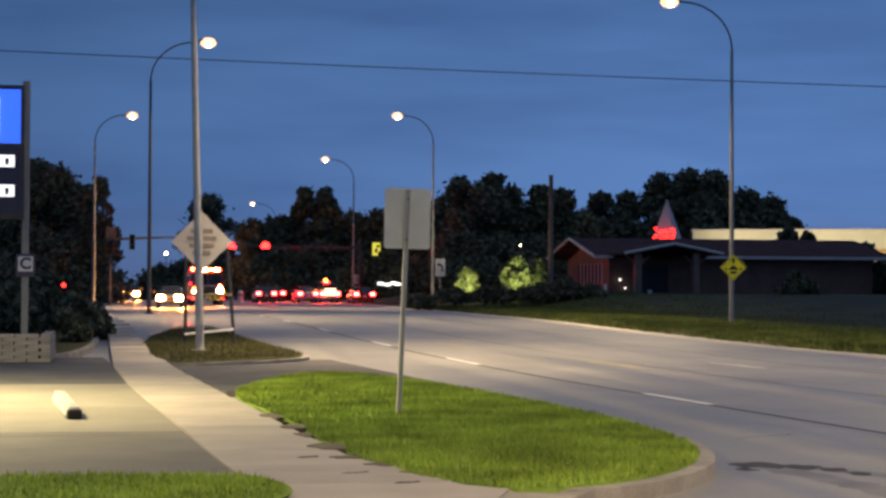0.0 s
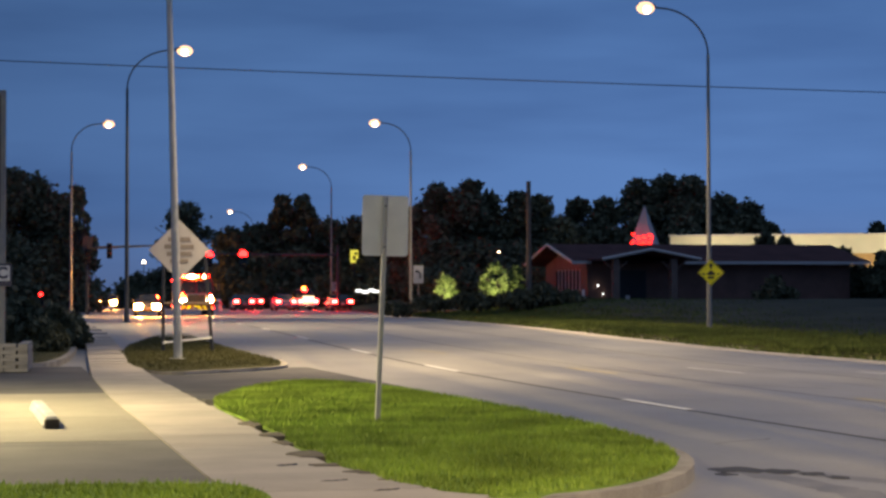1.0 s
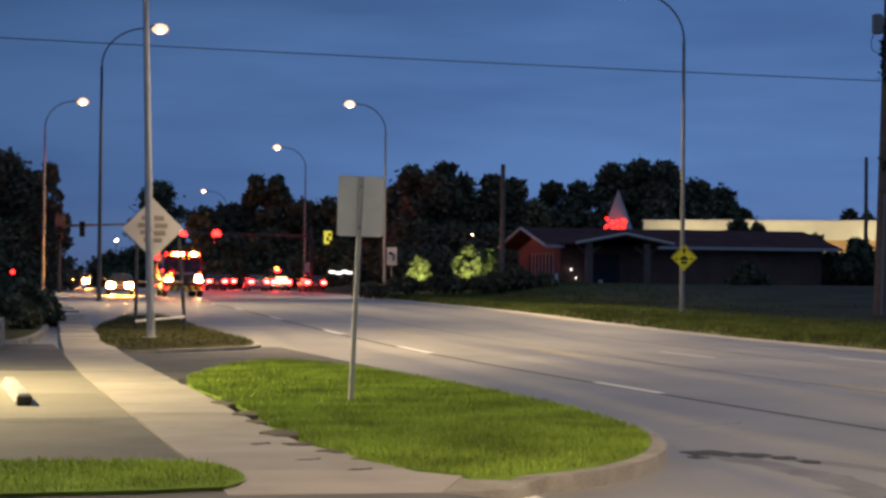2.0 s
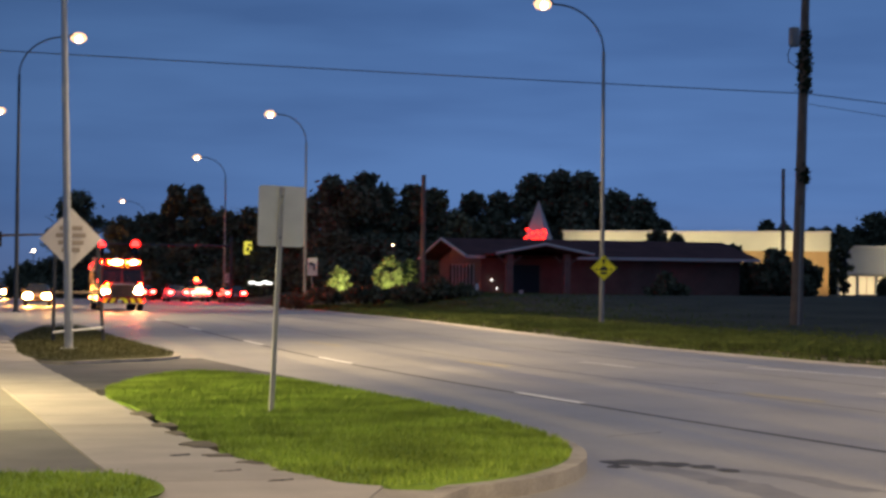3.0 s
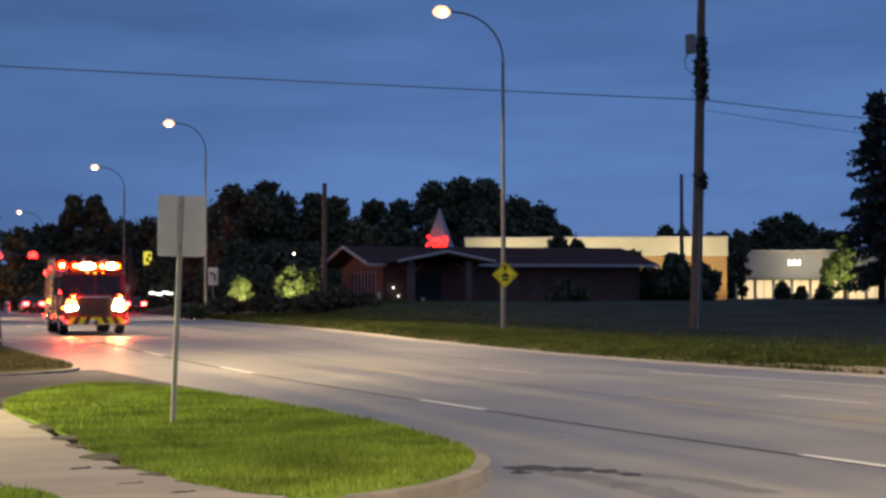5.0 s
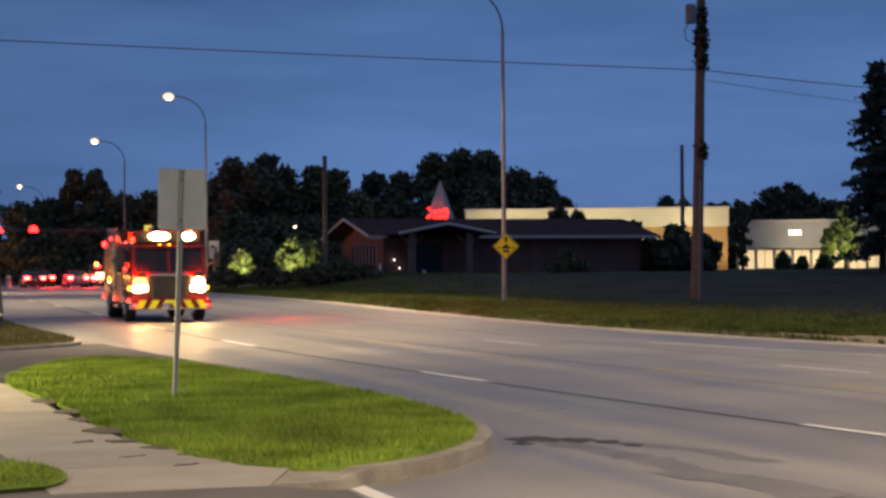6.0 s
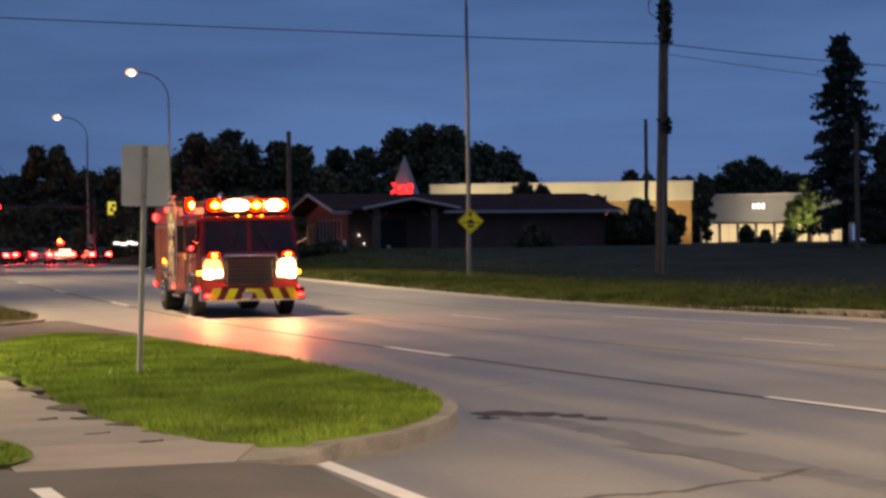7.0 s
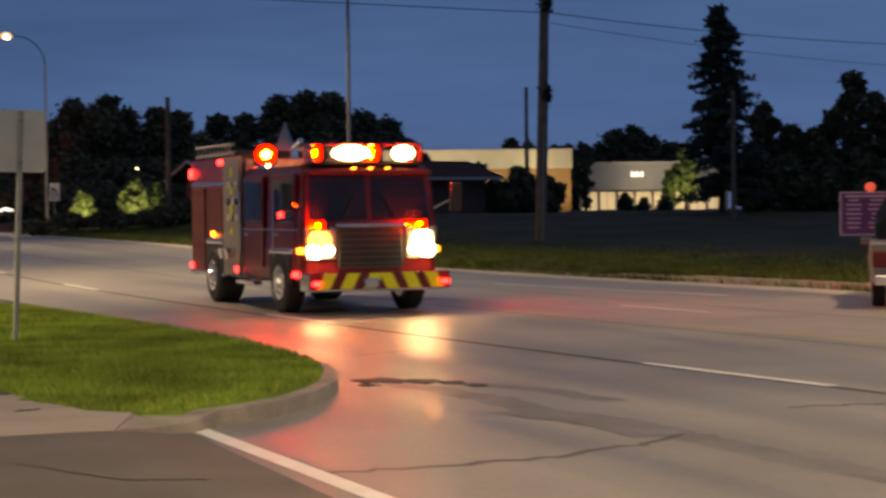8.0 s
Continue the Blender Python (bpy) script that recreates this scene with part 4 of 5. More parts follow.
signal_head(11.45, 150.0, 4.9, True, "traffic signal showing red over the road", 0.36)
signal_head(8.68, 150.0, 4.85, True, "traffic signal showing red over the road", 0.28)
rp = signal_head(-4.8, 140.0, 1.55, True, "low signal glowing red beside the road", 0.15)
tb("post", M_DKPOLE, rp, [(0, 0.02, -1.5), (0, 0.02, 0.5)], 0.06, 8)


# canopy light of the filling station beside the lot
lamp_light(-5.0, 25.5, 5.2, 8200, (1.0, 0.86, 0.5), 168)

# ---- vegetation ----
def tree(bearing, d, top, width, seed, base=None, leaves=M_LEAF, label="dark leafy tree against the dusk sky", dense=1.0, size=0.42, trunk=True, name="tree", cat="tree", low=0.12):
    x, y = spot(bearing, d)
    b = lawn(x, y) if x > 22 else rise(y)
    b = b if base is None else base
    h = top - b
    root = thing(name, label, cat, "trees along the road" if name == "tree" else "shrubs", pose(x, y, b))
    r = random.Random(seed)
    if trunk:
        bm = bmesh.new()
        tube(bm, [(0, 0, -0.1), (r.uniform(-.2, .2), 0, h * 0.3), (r.uniform(-.4, .4), r.uniform(-.3, .3), h * 0.75)], [width * 0.035 + 0.1, width * 0.03 + 0.05, 0.06], 9)
        part("trunk", bm, M_BARK, root)
        for k in range(6):
            a = k * 1.05 + r.uniform(-.3, .3)
            z = h * r.uniform(0.3, 0.6)
            tb("limb", M_BARK, root, [(0, 0, z), (math.cos(a) * width * 0.2, math.sin(a) * width * 0.2, z + h * 0.12), (math.cos(a) * width * 0.38, math.sin(a) * width * 0.38, z + h * 0.22)], [0.1, 0.07, 0.03], 6)
    cs, rr = [], []
    for k in range(30):
        a, q = r.uniform(0, 6.28), math.sqrt(r.uniform(0, 1))
        t = (k + 0.5) / 30
        spread = width * 0.5 * (0.62 + 0.38 * math.sin(math.pi * min(1, t * 1.15))) * (1.0 if t < 0.75 else 1 - (t - 0.75) * 2.2)
        rad = width * r.uniform(0.08, 0.19)
        cs.append((math.cos(a) * q * (spread - rad * 0.6), math.sin(a) * q * (spread - rad * 0.6), max(rad * 0.7, h * (low + (0.97 - low) * t) - rad * 0.8)))
        rr.append((rad, rad, rad * r.uniform(0.7, 1.0)))
    n = int(4600 * dense)
    ob = new("crown", leaf_mesh("crown", cs, rr, n, size, leaves, seed))
    ob.parent = root
    return root


B = lambda px: (px - 185) / 54.87
H = lambda py, d: 1.6 + (521 - py) * d / 3144
TOP = 9
for k, (px, py, d, w, dense) in enumerate([
        (14, 297, 158, 8.0, 1.6), (58, 308, 160, 7.0, 1.4), (100, 340, 162, 5.5, 1.2), (136, 330, 150, 2.6, 0.5), (128, 400, 152, 3.6, 0.6), (-30, 300, 158, 8, 1.3), (30, 420, 152, 9, 1.4), (90, 430, 154, 8, 1.4), (122, 470, 154, 5, 1.0), (20, 490, 152, 9, 1.2), (75, 490, 152, 9, 1.2),
        (326, 356, 230, 8.0, 1.1), (300, 470, 235, 9.0, 1.0), (240, 490, 240, 7.0, 1.0),
        (405, 405, 190, 6.0, 1.0), (445, 398, 192, 7.0, 1.2), (498, 346, 190, 4.2, 1.3), (528, 348, 190, 4.2, 1.2), (580, 388, 188, 7.0, 1.2), (622, 384, 186, 6.0, 1.2), (665, 390, 184, 7.5, 1.3), (715, 372, 182, 7.0, 1.2), (440, 450, 186, 9.0, 1.3), (520, 440, 186, 9.0, 1.4), (600, 450, 184, 9.0, 1.4), (690, 440, 180, 9.0, 1.4), (640, 480, 178, 10.0, 1.2), (730, 480, 178, 9.0, 1.2), (560, 490, 184, 9.0, 1.2), (480, 490, 184, 9.0, 1.2),
        (768, 322, 160, 6.5, 1.5), (815, 313, 158, 6.5, 1.6), (855, 338, 160, 5.5, 1.3), (905, 338, 162, 5.5, 1.2), (950, 345, 164, 5.0, 1.1), (980, 390, 160, 4.5, 1.0), (770, 420, 150, 7.0, 1.4), (840, 430, 150, 7.0, 1.4), (905, 430, 150, 7.0, 1.4), (960, 440, 150, 6.0, 1.2), (800, 480, 146, 7, 1.2), (880, 480, 146, 7, 1.2), (950, 490, 146, 6, 1.1),
        (1018, 350, 168, 5.0, 1.1), (1060, 350, 168, 5.5, 1.2), (1125, 318, 170, 6.5, 1.4), (1170, 308, 172, 6.0, 1.4), (1212, 312, 170, 6.0, 1.4), (1268, 345, 172, 5.5, 1.2), (1318, 362, 174, 5.0, 1.1), (1040, 400, 164, 7.0, 1.3), (1110, 390, 164, 7.0, 1.3), (1200, 385, 166, 7.0, 1.3), (1280, 390, 168, 6.0, 1.1),
        (1528, 402, 230, 4.6, 0.9), (1560, 410, 230, 5.0, 0.9), (1602, 414, 228, 5.0, 0.9), (1632, 416, 228, 5.0, 0.9), (1660, 412, 228, 5.0, 0.9), (1690, 414, 228, 5.5, 1.0), (1716, 384, 228, 6.5, 1.2), (1748, 380, 228, 6.5, 1.3), (1776, 402, 228, 5.5, 1.0), (1810, 410, 228, 6.0, 1.0), (1660, 450, 226, 7.0, 1.0), (1700, 450, 226, 7.0, 1.0), (1760, 450, 226, 8.0, 1.0)]):
    tree(B(px), d, H(py - TOP, d), w * 1.35, 20 + k, dense=dense, size=0.17 + d * 0.0008)
for k, (px, py, d, w, dense) in enumerate([
        (1545, 445, 127, 4.2, 1.2), (1590, 462, 127, 3.6, 1.0), (1500, 470, 128, 3.5, 1.0), (1470, 440, 139, 3.5, 0.8), (1340, 412, 139, 3.4, 0.7), (1375, 418, 139, 2.6, 0.5),
        (1730, 497, 150, 1.2, 0.16), (1763, 506, 150, 1.1, 0.14), (1800, 508, 150, 1.5, 0.2), (1662, 415, 165, 1.9, 0.32), (1972, 336, 116, 4.0, 1.3), (2020, 376, 118, 4.4, 1.3), (2060, 382, 118, 4.0, 1.2), (2092, 350, 116, 3.6, 1.0), (2122, 280, 112, 3.4, 0.8), (2160, 320, 114, 3.4, 0.8), (2215, 360, 112, 4.4, 1.2), (1960, 420, 110, 3.6, 1.2), (2010, 430, 110, 4.6, 1.3), (2075, 440, 110, 4.6, 1.3), (2140, 430, 110, 4.6, 1.3), (2200, 440, 110, 5.0, 1.3)]):
    tree(B(px), d, H(py, d), w, 120 + k, dense=dense, size=0.3)
for k, (px, py, d, w, bs) in enumerate([(60, 528, 57, 2.4, 0.05), (100, 536, 55, 2.0, 0.05), (25, 520, 58, 2.6, 0.05), (135, 552, 56, 1.3, 0.05), (-20, 520, 56, 2.6, 0.05), (80, 560, 50, 1.6, 0.05),
                                        (955, 498, 108, 3.2, 0.9), (905, 512, 108, 3.0, 0.85), (830, 522, 108, 3.0, 0.8), (760, 530, 110, 2.8, 0.75), (1000, 512, 108, 2.6, 0.95), (700, 545, 112, 2.4, 0.35), (1357, 489, 113, 3.0, 1.1)]):
    tree(B(px), d, H(py, d), w, 160 + k, base=bs, dense=0.5, size=0.17, trunk=False, name="shrub", cat="shrub", label="dark rounded shrub on the ground", low=0.05)
# Shrubs whose leaf colour is brightened as if lit
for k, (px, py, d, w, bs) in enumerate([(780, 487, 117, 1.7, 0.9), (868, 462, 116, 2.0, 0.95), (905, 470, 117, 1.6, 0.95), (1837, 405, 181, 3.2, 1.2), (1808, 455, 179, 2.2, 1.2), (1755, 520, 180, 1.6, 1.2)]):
    tree(B(px), d, H(py, d), w, 190 + k, base=bs, dense=0.4, size=0.2 if d < 150 else 0.3, leaves=M_LEAF_LIT, trunk=True, name="lit_shrub", cat="shrub", label="small leafy shrub with leaves coloured brighter to look lit", low=0.2)
# garden spots under the lit shrubs
for px, d in ((778, 115.2), (866, 114.0)):
    x, y = spot(B(px), d)
    lamp_light(x, y - 0.9, 1.15, 750, (1.0, 0.92, 0.62), 100, (x, y + 1.6, 3.0))
    gs = thing("garden_spot", "small dark garden spotlight on the lawn", "spotlight", "garden spots", pose(x, y - 0.45, 0.85))
    tb("spike", M_BLACK, gs, [(0, 0, 0), (0, 0, 0.18)], 0.02, 6)
    tb("housing", M_BLACK, gs, [(0, -0.05, 0.16), (0, 0.02, 0.24)], 0.05, 8)


def conifer(x, y, base, top, width, seed):
    root = thing("conifer", "tall dark spruce with drooping boughs", "tree", at=pose(x, y, base))
    h = top - base
    tb("trunk", M_BARK, root, [(0, 0, 0), (0.1, 0, h)], [0.22, 0.03], 8)
    r = random.Random(seed)
    z, cs, rr = h * 0.1, [], []
    while z < h * 0.97:
        reach = width * 0.5 * (1 - z / h) ** 0.62 * r.uniform(0.62, 1.12) + 0.12
        a = r.uniform(0, 6.28)
        for q in (0.25, 0.45, 0.65, 0.85):
            cs.append((math.cos(a) * reach * q, math.sin(a) * reach * q, z - 0.25 * reach * q + 0.12))
            rr.append((0.36 * reach ** 0.5 + 0.05, 0.36 * reach ** 0.5 + 0.05, 0.2))
        z += h * 0.0062
    ob = new("crown", leaf_mesh("crown", cs, rr, 15000, 0.16, M_CONIF, seed, 0.3))
    ob.parent = root


conifer(54.45, 89.8, 1.2, 13.5, 6.2, 400)


# ---- low brick hall ----
def gable_roof(name, parent, x0, x1, y0, y1, eave, ridge, thick, along_x=True):
    bm = bmesh.new()
    ym, xm = (y0 + y1) / 2, (x0 + x1) / 2
    if along_x:
        prof = [(y0, eave), (ym, ridge), (y1, eave), (y1, eave + thick), (ym, ridge + thick), (y0, eave + thick)]
        ends = [[bm.verts.new((x, y, z)) for y, z in prof] for x in (x0, x1)]
    else:
        prof = [(x0, eave), (xm, ridge), (x1, eave), (x1, eave + thick), (xm, ridge + thick), (x0, eave + thick)]
        ends = [[bm.verts.new((x, y, z)) for x, z in prof] for y in (y0, y1)]
    for k in range(6):
        bm.faces.new((ends[0][k], ends[0][(k + 1) % 6], ends[1][(k + 1) % 6], ends[1][k]))
    for e in ends:
        bm.faces.new((e[0], e[1], e[4], e[5]))
        bm.faces.new((e[1], e[2], e[3], e[4]))
    return part(name, bm, M_ROOF, parent, "dark shingled roof")


M_PORCH = mat("weathered_porch_wood", (0.2, 0.13, 0.1), 0.8, var=0.2, scale=2.0, fine=30)
hall = thing("brick_hall", "low dark brick hall with a shingled roof and a gabled porch", "building", at=pose(0, 0, 0))
prof = [(115.6, 0.9), (127.0, 0.9), (127.0, 3.66), (121.3, 4.8), (115.6, 3.66)]
for x0, x1 in ((31.9, 32.2), (50.4, 50.7)):
    bm = bmesh.new()
    a = [bm.verts.new((x0, y, z)) for y, z in prof]
    b = [bm.verts.new((x1, y, z)) for y, z in prof]
    for k in range(5):
        bm.faces.new((a[k], a[(k + 1) % 5], b[(k + 1) % 5], b[k]))
    bm.faces.new(a)
    bm.faces.new(b)
    part("end_wall", bm, M_BRICK, hall)
bx("front_wall", M_BRICK, hall, 32.2, 115.6, 0.9, 50.4, 115.9, 3.7)
bx("rear_wall", M_BRICK, hall, 32.2, 126.7, 0.9, 50.4, 127.0, 3.7)
gable_roof("roof", hall, 30.6, 51.75, 114.6, 128.0, 3.64, 4.96, 0.16)
bx("fascia", M_TRIM, hall, 38.3, 114.52, 3.6, 51.77, 114.6, 3.8)
bx("fascia", M_TRIM, hall, 30.6, 114.52, 3.6, 31.9, 114.6, 3.8)
for ya, yb in ((114.55, 121.3), (121.3, 128.05)):
    za, zb = (3.66, 4.98) if ya < 120 else (4.98, 3.66)
    tb("barge_board", M_TRIM, hall, [(30.56, ya, za + 0.08), (30.56, yb, zb + 0.08)], 0.1, 4)
gable_roof("porch_roof", hall, 31.7, 38.3, 111.0, 119.0, 3.78, 4.42, 0.14, False)
for xa, xb, za, zb in ((31.65, 35.0, 3.86, 4.5), (35.0, 38.35, 4.5, 3.86)):
    tb("barge_board", M_TRIM, hall, [(xa, 110.96, za), (xb, 110.96, zb)], 0.1, 4)
for x in (32.72, 36.65):
    bx("column", M_PORCH, hall, x - 0.22, 111.4, 0.8, x + 0.22, 111.84, 3.9, 0.02, "weathered square porch column")
    for s in (-1, 1):
        tb("brace", M_PORCH, hall, [(x, 111.6, 3.0), (x + s * 0.8, 111.6, 3.75)], 0.06, 6)
for k in range(7):
    y = 117.4 + k * 0.95
    w = bx("window", M_GLASS, hall, 31.86, y, 1.95, 31.92, y + 0.72, 3.2, 0.0, "narrow dark window")
    bx("mullion", M_TRIM, w, 31.80, y - 0.14, 1.85, 31.9, y - 0.02, 3.3)
bx("door", M_BLACK, hall, 34.0, 115.54, 1.0, 36.0, 115.62, 3.2, 0.0, "dark double door under the porch")
bx("porch_lamp", G_LOGO, hall, 32.55, 115.3, 2.1, 32.63, 115.5, 2.24, 0.03, "small bright porch lamp")
bx("porch_lamp", G_LOGO, hall, 32.92, 115.3, 1.55, 32.98, 115.5, 1.66, 0.02, "small bright porch lamp")
bx("utility_box", M_TRIM, hall, 33.25, 111.0, 0.9, 33.5, 111.2, 1.5, 0.03, "pale box beside the porch column")
bollard = thing("bollard", "short pale post on the lawn before the hall", "bollard", at=pose(29.0, 106, 0.85))
tb("post", M_WHITE, bollard, [(0, 0, 0), (0, 0, 1.0)], 0.09, 8)
tb("cap", M_GALV, bollard, [(0, 0, 1.0), (0, 0, 1.06)], [0.1, 0.05], 8)

# pointed sign tower with red letters
tower = thing("sign_tower", "pointed pale sign tower with glowing red letters", "sign", at=pose(40.6, 131.0, 0))
bm = bmesh.new()
q = [(-1.35, -0.9), (0.35, -1.3), (1.45, 0.3), (-0.2, 0.9)]
b0 = [bm.verts.new((x, y, 1.2)) for x, y in q]
b1 = [bm.verts.new((x * 0.98, y * 0.98, 5.3)) for x, y in q]
tp = bm.verts.new((0.05, -0.2, 8.45))
for k in range(4):
    bm.faces.new((b0[k], b0[(k + 1) % 4], b1[(k + 1) % 4], b1[k]))
    bm.faces.new((b1[k], b1[(k + 1) % 4], tp))
part("spire", bm, M_GREYW, tower)
r2 = random.Random(5)
for row in range(2):
    for k in range(4):
        x = -1.4 + k * 0.44 + row * 0.05
        z = 5.22 + 0.52 * row
        pts = [(x + r2.uniform(0, .34), -1.35, z + r2.uniform(0, .42)) for _ in range(4)]
        tb("letter_stroke", G_NEON, tower, pts, 0.095, 5, "glowing red stroke")
# Added lamp with no fixture that brightens the spire
lamp_light(40.0, 128.3, 5.3, 25, (1, 0.9, 0.75), 90, (40.4, 131, 8))

# ---- shops behind ----
shop = thing("cream_shop", "long cream shop with a lit parapet and tan brick corner", "building", at=pose(0, 0, 0))
SM = pose(66.7, 134.4, 0, 0, 0, -23.5)  # x runs along the front to the corner
bx("wall", M_TAN, shop, -21.5, 0, 0.9, 0, 16, 4.9, m=SM)
bx("parapet", M_CREAM, shop, -21.8, -0.3, 4.9, 0.25, 16.3, 6.5, 0.05, m=SM)
bx("cornice", M_TRIM, shop, -21.9, -0.42, 6.4, 0.35, 16.4, 6.56, 0.03, m=SM)
bx("pier", M_TAN, shop, -1.6, -0.22, 0.9, 0.12, 1.2, 4.9, 0.03, m=SM)
for k in range(5):
    bx("shop_window", M_GLASS, shop, -6.0 - 3.6 * k, -0.06, 1.3, -3.2 - 3.6 * k, 0.02, 3.8, m=SM)
# Wall-wash lamps added without fixtures to light the parapet
for k in range(3):
    p = SM @ Vector((-3 - 7.5 * k, -4.5, 4.2))
    t = SM @ Vector((-3 - 7.5 * k, 0, 5.6))
    lamp_light(p.x, p.y, p.z, 820, (1.0, 0.9, 0.62), 140, t)
# Added warm lamp, no fixture, for the brick corner
p, t = SM @ Vector((1.2, -2.0, 2.2)), SM @ Vector((-0.8, 0, 3.6))
lamp_light(p.x, p.y, p.z, 160, (1.0, 0.72, 0.35), 120, t)

SM2 = pose(91.0, 167.0, 0, 0, 0, -28)
shop2 = thing("grey_shop", "grey shop front with glowing windows and a lit white logo", "building", at=pose(91.0, 167.0, 0, 0, 0, -28))
bx("wall", M_GREYW, shop2, -6.2, 0, 1.0, 9.5, 10, 6.25)
bx("cornice", M_TRIM, shop2, -6.35, -0.15, 6.2, 9.65, 10.1, 6.4, 0.02)
bx("canopy", M_GREYW, shop2, -6.4, -1.1, 3.35, 9.6, 0.0, 3.62, 0.03)
for k in range(8):
    x = -5.9 + 1.9 * k
    w = bx("shop_window", G_WIN, shop2, x, -0.08, 1.35 if k % 3 else 1.1, x + 1.55, -0.02, 3.2, 0.0, "glowing shop window")
    bx("mullion", M_TRIM, w, x + 0.72, -0.12, 1.1, x + 0.8, -0.07, 3.2)
    bx("pier", M_GREYW, shop2, x + 1.58, -0.22, 1.0, x + 1.88, 0, 3.35)
for k in range(5):
    bx("logo_stroke", G_LOGO, shop2, -0.7 + 0.26 * k, -0.1, 4.75 + 0.12 * (k % 2), -0.55 + 0.26 * k, -0.03, 5.2 + 0.15 * ((k + 1) % 2), 0.03, "lit white stroke")
bm = bmesh.new()
ellipsoid(bm, (5.2, -0.45, 2.5), (0.26, 0.26, 0.3))
part("globe_lamp", bm, glow("warm_globe", (1.0, 0.6, 0.25), 5), shop2, "glowing warm globe lamp")
# Two added lamps without fixtures: one for the wall, one for the trees
p = SM2 @ Vector((1.0, -5.0, 5.5))
lamp_light(p.x, p.y, p.z, 650, (1.0, 0.9, 0.58), 140, SM2 @ Vector((1, 0, 4)))
lamp_light(89.0, 151.5, 1.6, 1500, (1.0, 0.95, 0.6), 90, (90.8, 156.6, 5.0))

# lit yellow sign and low white lights far off beyond the trees
ys = thing("yellow_sign", "small lit yellow sign among far trees", "sign", at=pose(*spot(B(620), 176), 0.3))
bx("panel", G_YSIGN, ys, -0.4, -0.1, 4.4, 0.4, 0.1, 5.7, 0.1)
for x0, z0, x1, z1 in ((-0.15, 4.7, 0.1, 5.1), (0.0, 5.2, 0.3, 5.45), (0.15, 4.4, 0.42, 4.8)):
    bx("dark_mark", M_BLACK, ys, x0, -0.14, z0, x1, -0.08, z1, 0.02)
tb("post", M_DKPOLE, ys, [(0, 0, -0.1), (0, 0, 4.5)], 0.08, 8)
for k, (px, py) in enumerate([(628, 515), (640, 517), (650, 514), (658, 516), (820, 520), (840, 519)]):
    x, y = spot(B(px), 172)
    ll = thing("bollard_light", "small white light low on the ground", "light", "low white lights", pose(x, y, 0.25))
    z = H(py, 172) - 0.25
    tb("post", M_DKPOLE, ll, [(0, 0, 0), (0, 0, z)], 0.05, 6)
    bx("lens", G_LOGO, ll, -0.3, -0.08, z - 0.1, 0.3, 0.08, z + 0.12, 0.04)
# The third, close to the ground, stands in for a distant headlight
for k, (px, py, d, st) in enumerate([(252, 464, 260, 1), (222, 499, 250, 1), (185, 548, 270, 1), (875, 446, 140, 0)]):
    x, y = spot(B(px), d)
    b = rise(y) if d > 150 else 1.2
    fl = thing("far_lamp", "tiny bright far light on a slim post", "lamp", "far lamps", pose(x, y, b))
    z = H(py, d) - b
    tb("post", M_DKPOLE, fl, [(0, 0, 0), (0, 0, z)], 0.06, 6)
    bm = bmesh.new()
    ellipsoid(bm, (0, -0.05, z), (0.2 if d > 150 else 0.05, 0.15 if d > 150 else 0.05, 0.17 if d > 150 else 0.05), 10, 6)
    part("lens", bm, G_LAMP, fl)


# ---- cars ----
def loft(bm, sections):
    """A closed body from cross sections (y, half width, z low, z high, top half width)."""
    rings = []
    for y, w, z0, z1, wt in sections:
        zm = z0 + (z1 - z0) * 0.55
        rings.append([bm.verts.new(p) for p in ((-w * 0.94, y, z0), (w * 0.94, y, z0), (w, y, zm), (wt, y, z1), (-wt, y, z1), (-w, y, zm))])
    for A, C in zip(rings, rings[1:]):
        for k in range(6):
            bm.faces.new((A[k], A[(k + 1) % 6], C[(k + 1) % 6], C[k]))
    bm.faces.new(rings[0][::-1])
    bm.faces.new(rings[-1])


def wheel(parent, x, y, r, w, name="wheel"):
    hub = new(name)
    hub.parent = parent
    hub.matrix_local = pose(x, y, r)
    bm = bmesh.new()
    tube(bm, [(-w / 2, 0, 0), (-w * 0.4, 0, 0), (w * 0.4, 0, 0), (w / 2, 0, 0)], [r * 0.9, r, r, r * 0.9], 24)
    part("tyre", bm, M_RUBBER, hub)
    bm = bmesh.new()
    tube(bm, [(-w * 0.53, 0, 0), (w * 0.53, 0, 0)], [r * 0.58, r * 0.58], 20)
    s = -1 if x < 0 else 1
    for k in range(8):
        a = k * math.tau / 8
        tube(bm, [(s * w * 0.5, math.cos(a) * r * 0.38, math.sin(a) * r * 0.38), (s * w * 0.6, math.cos(a) * r * 0.38, math.sin(a) * r * 0.38)], r * 0.05, 6)
    tube(bm, [(s * w * 0.5, 0, 0), (s * w * 0.68, 0, 0)], [r * 0.25, r * 0.14], 12)
    part("rim", bm, M_CHROME, hub)
    return hub


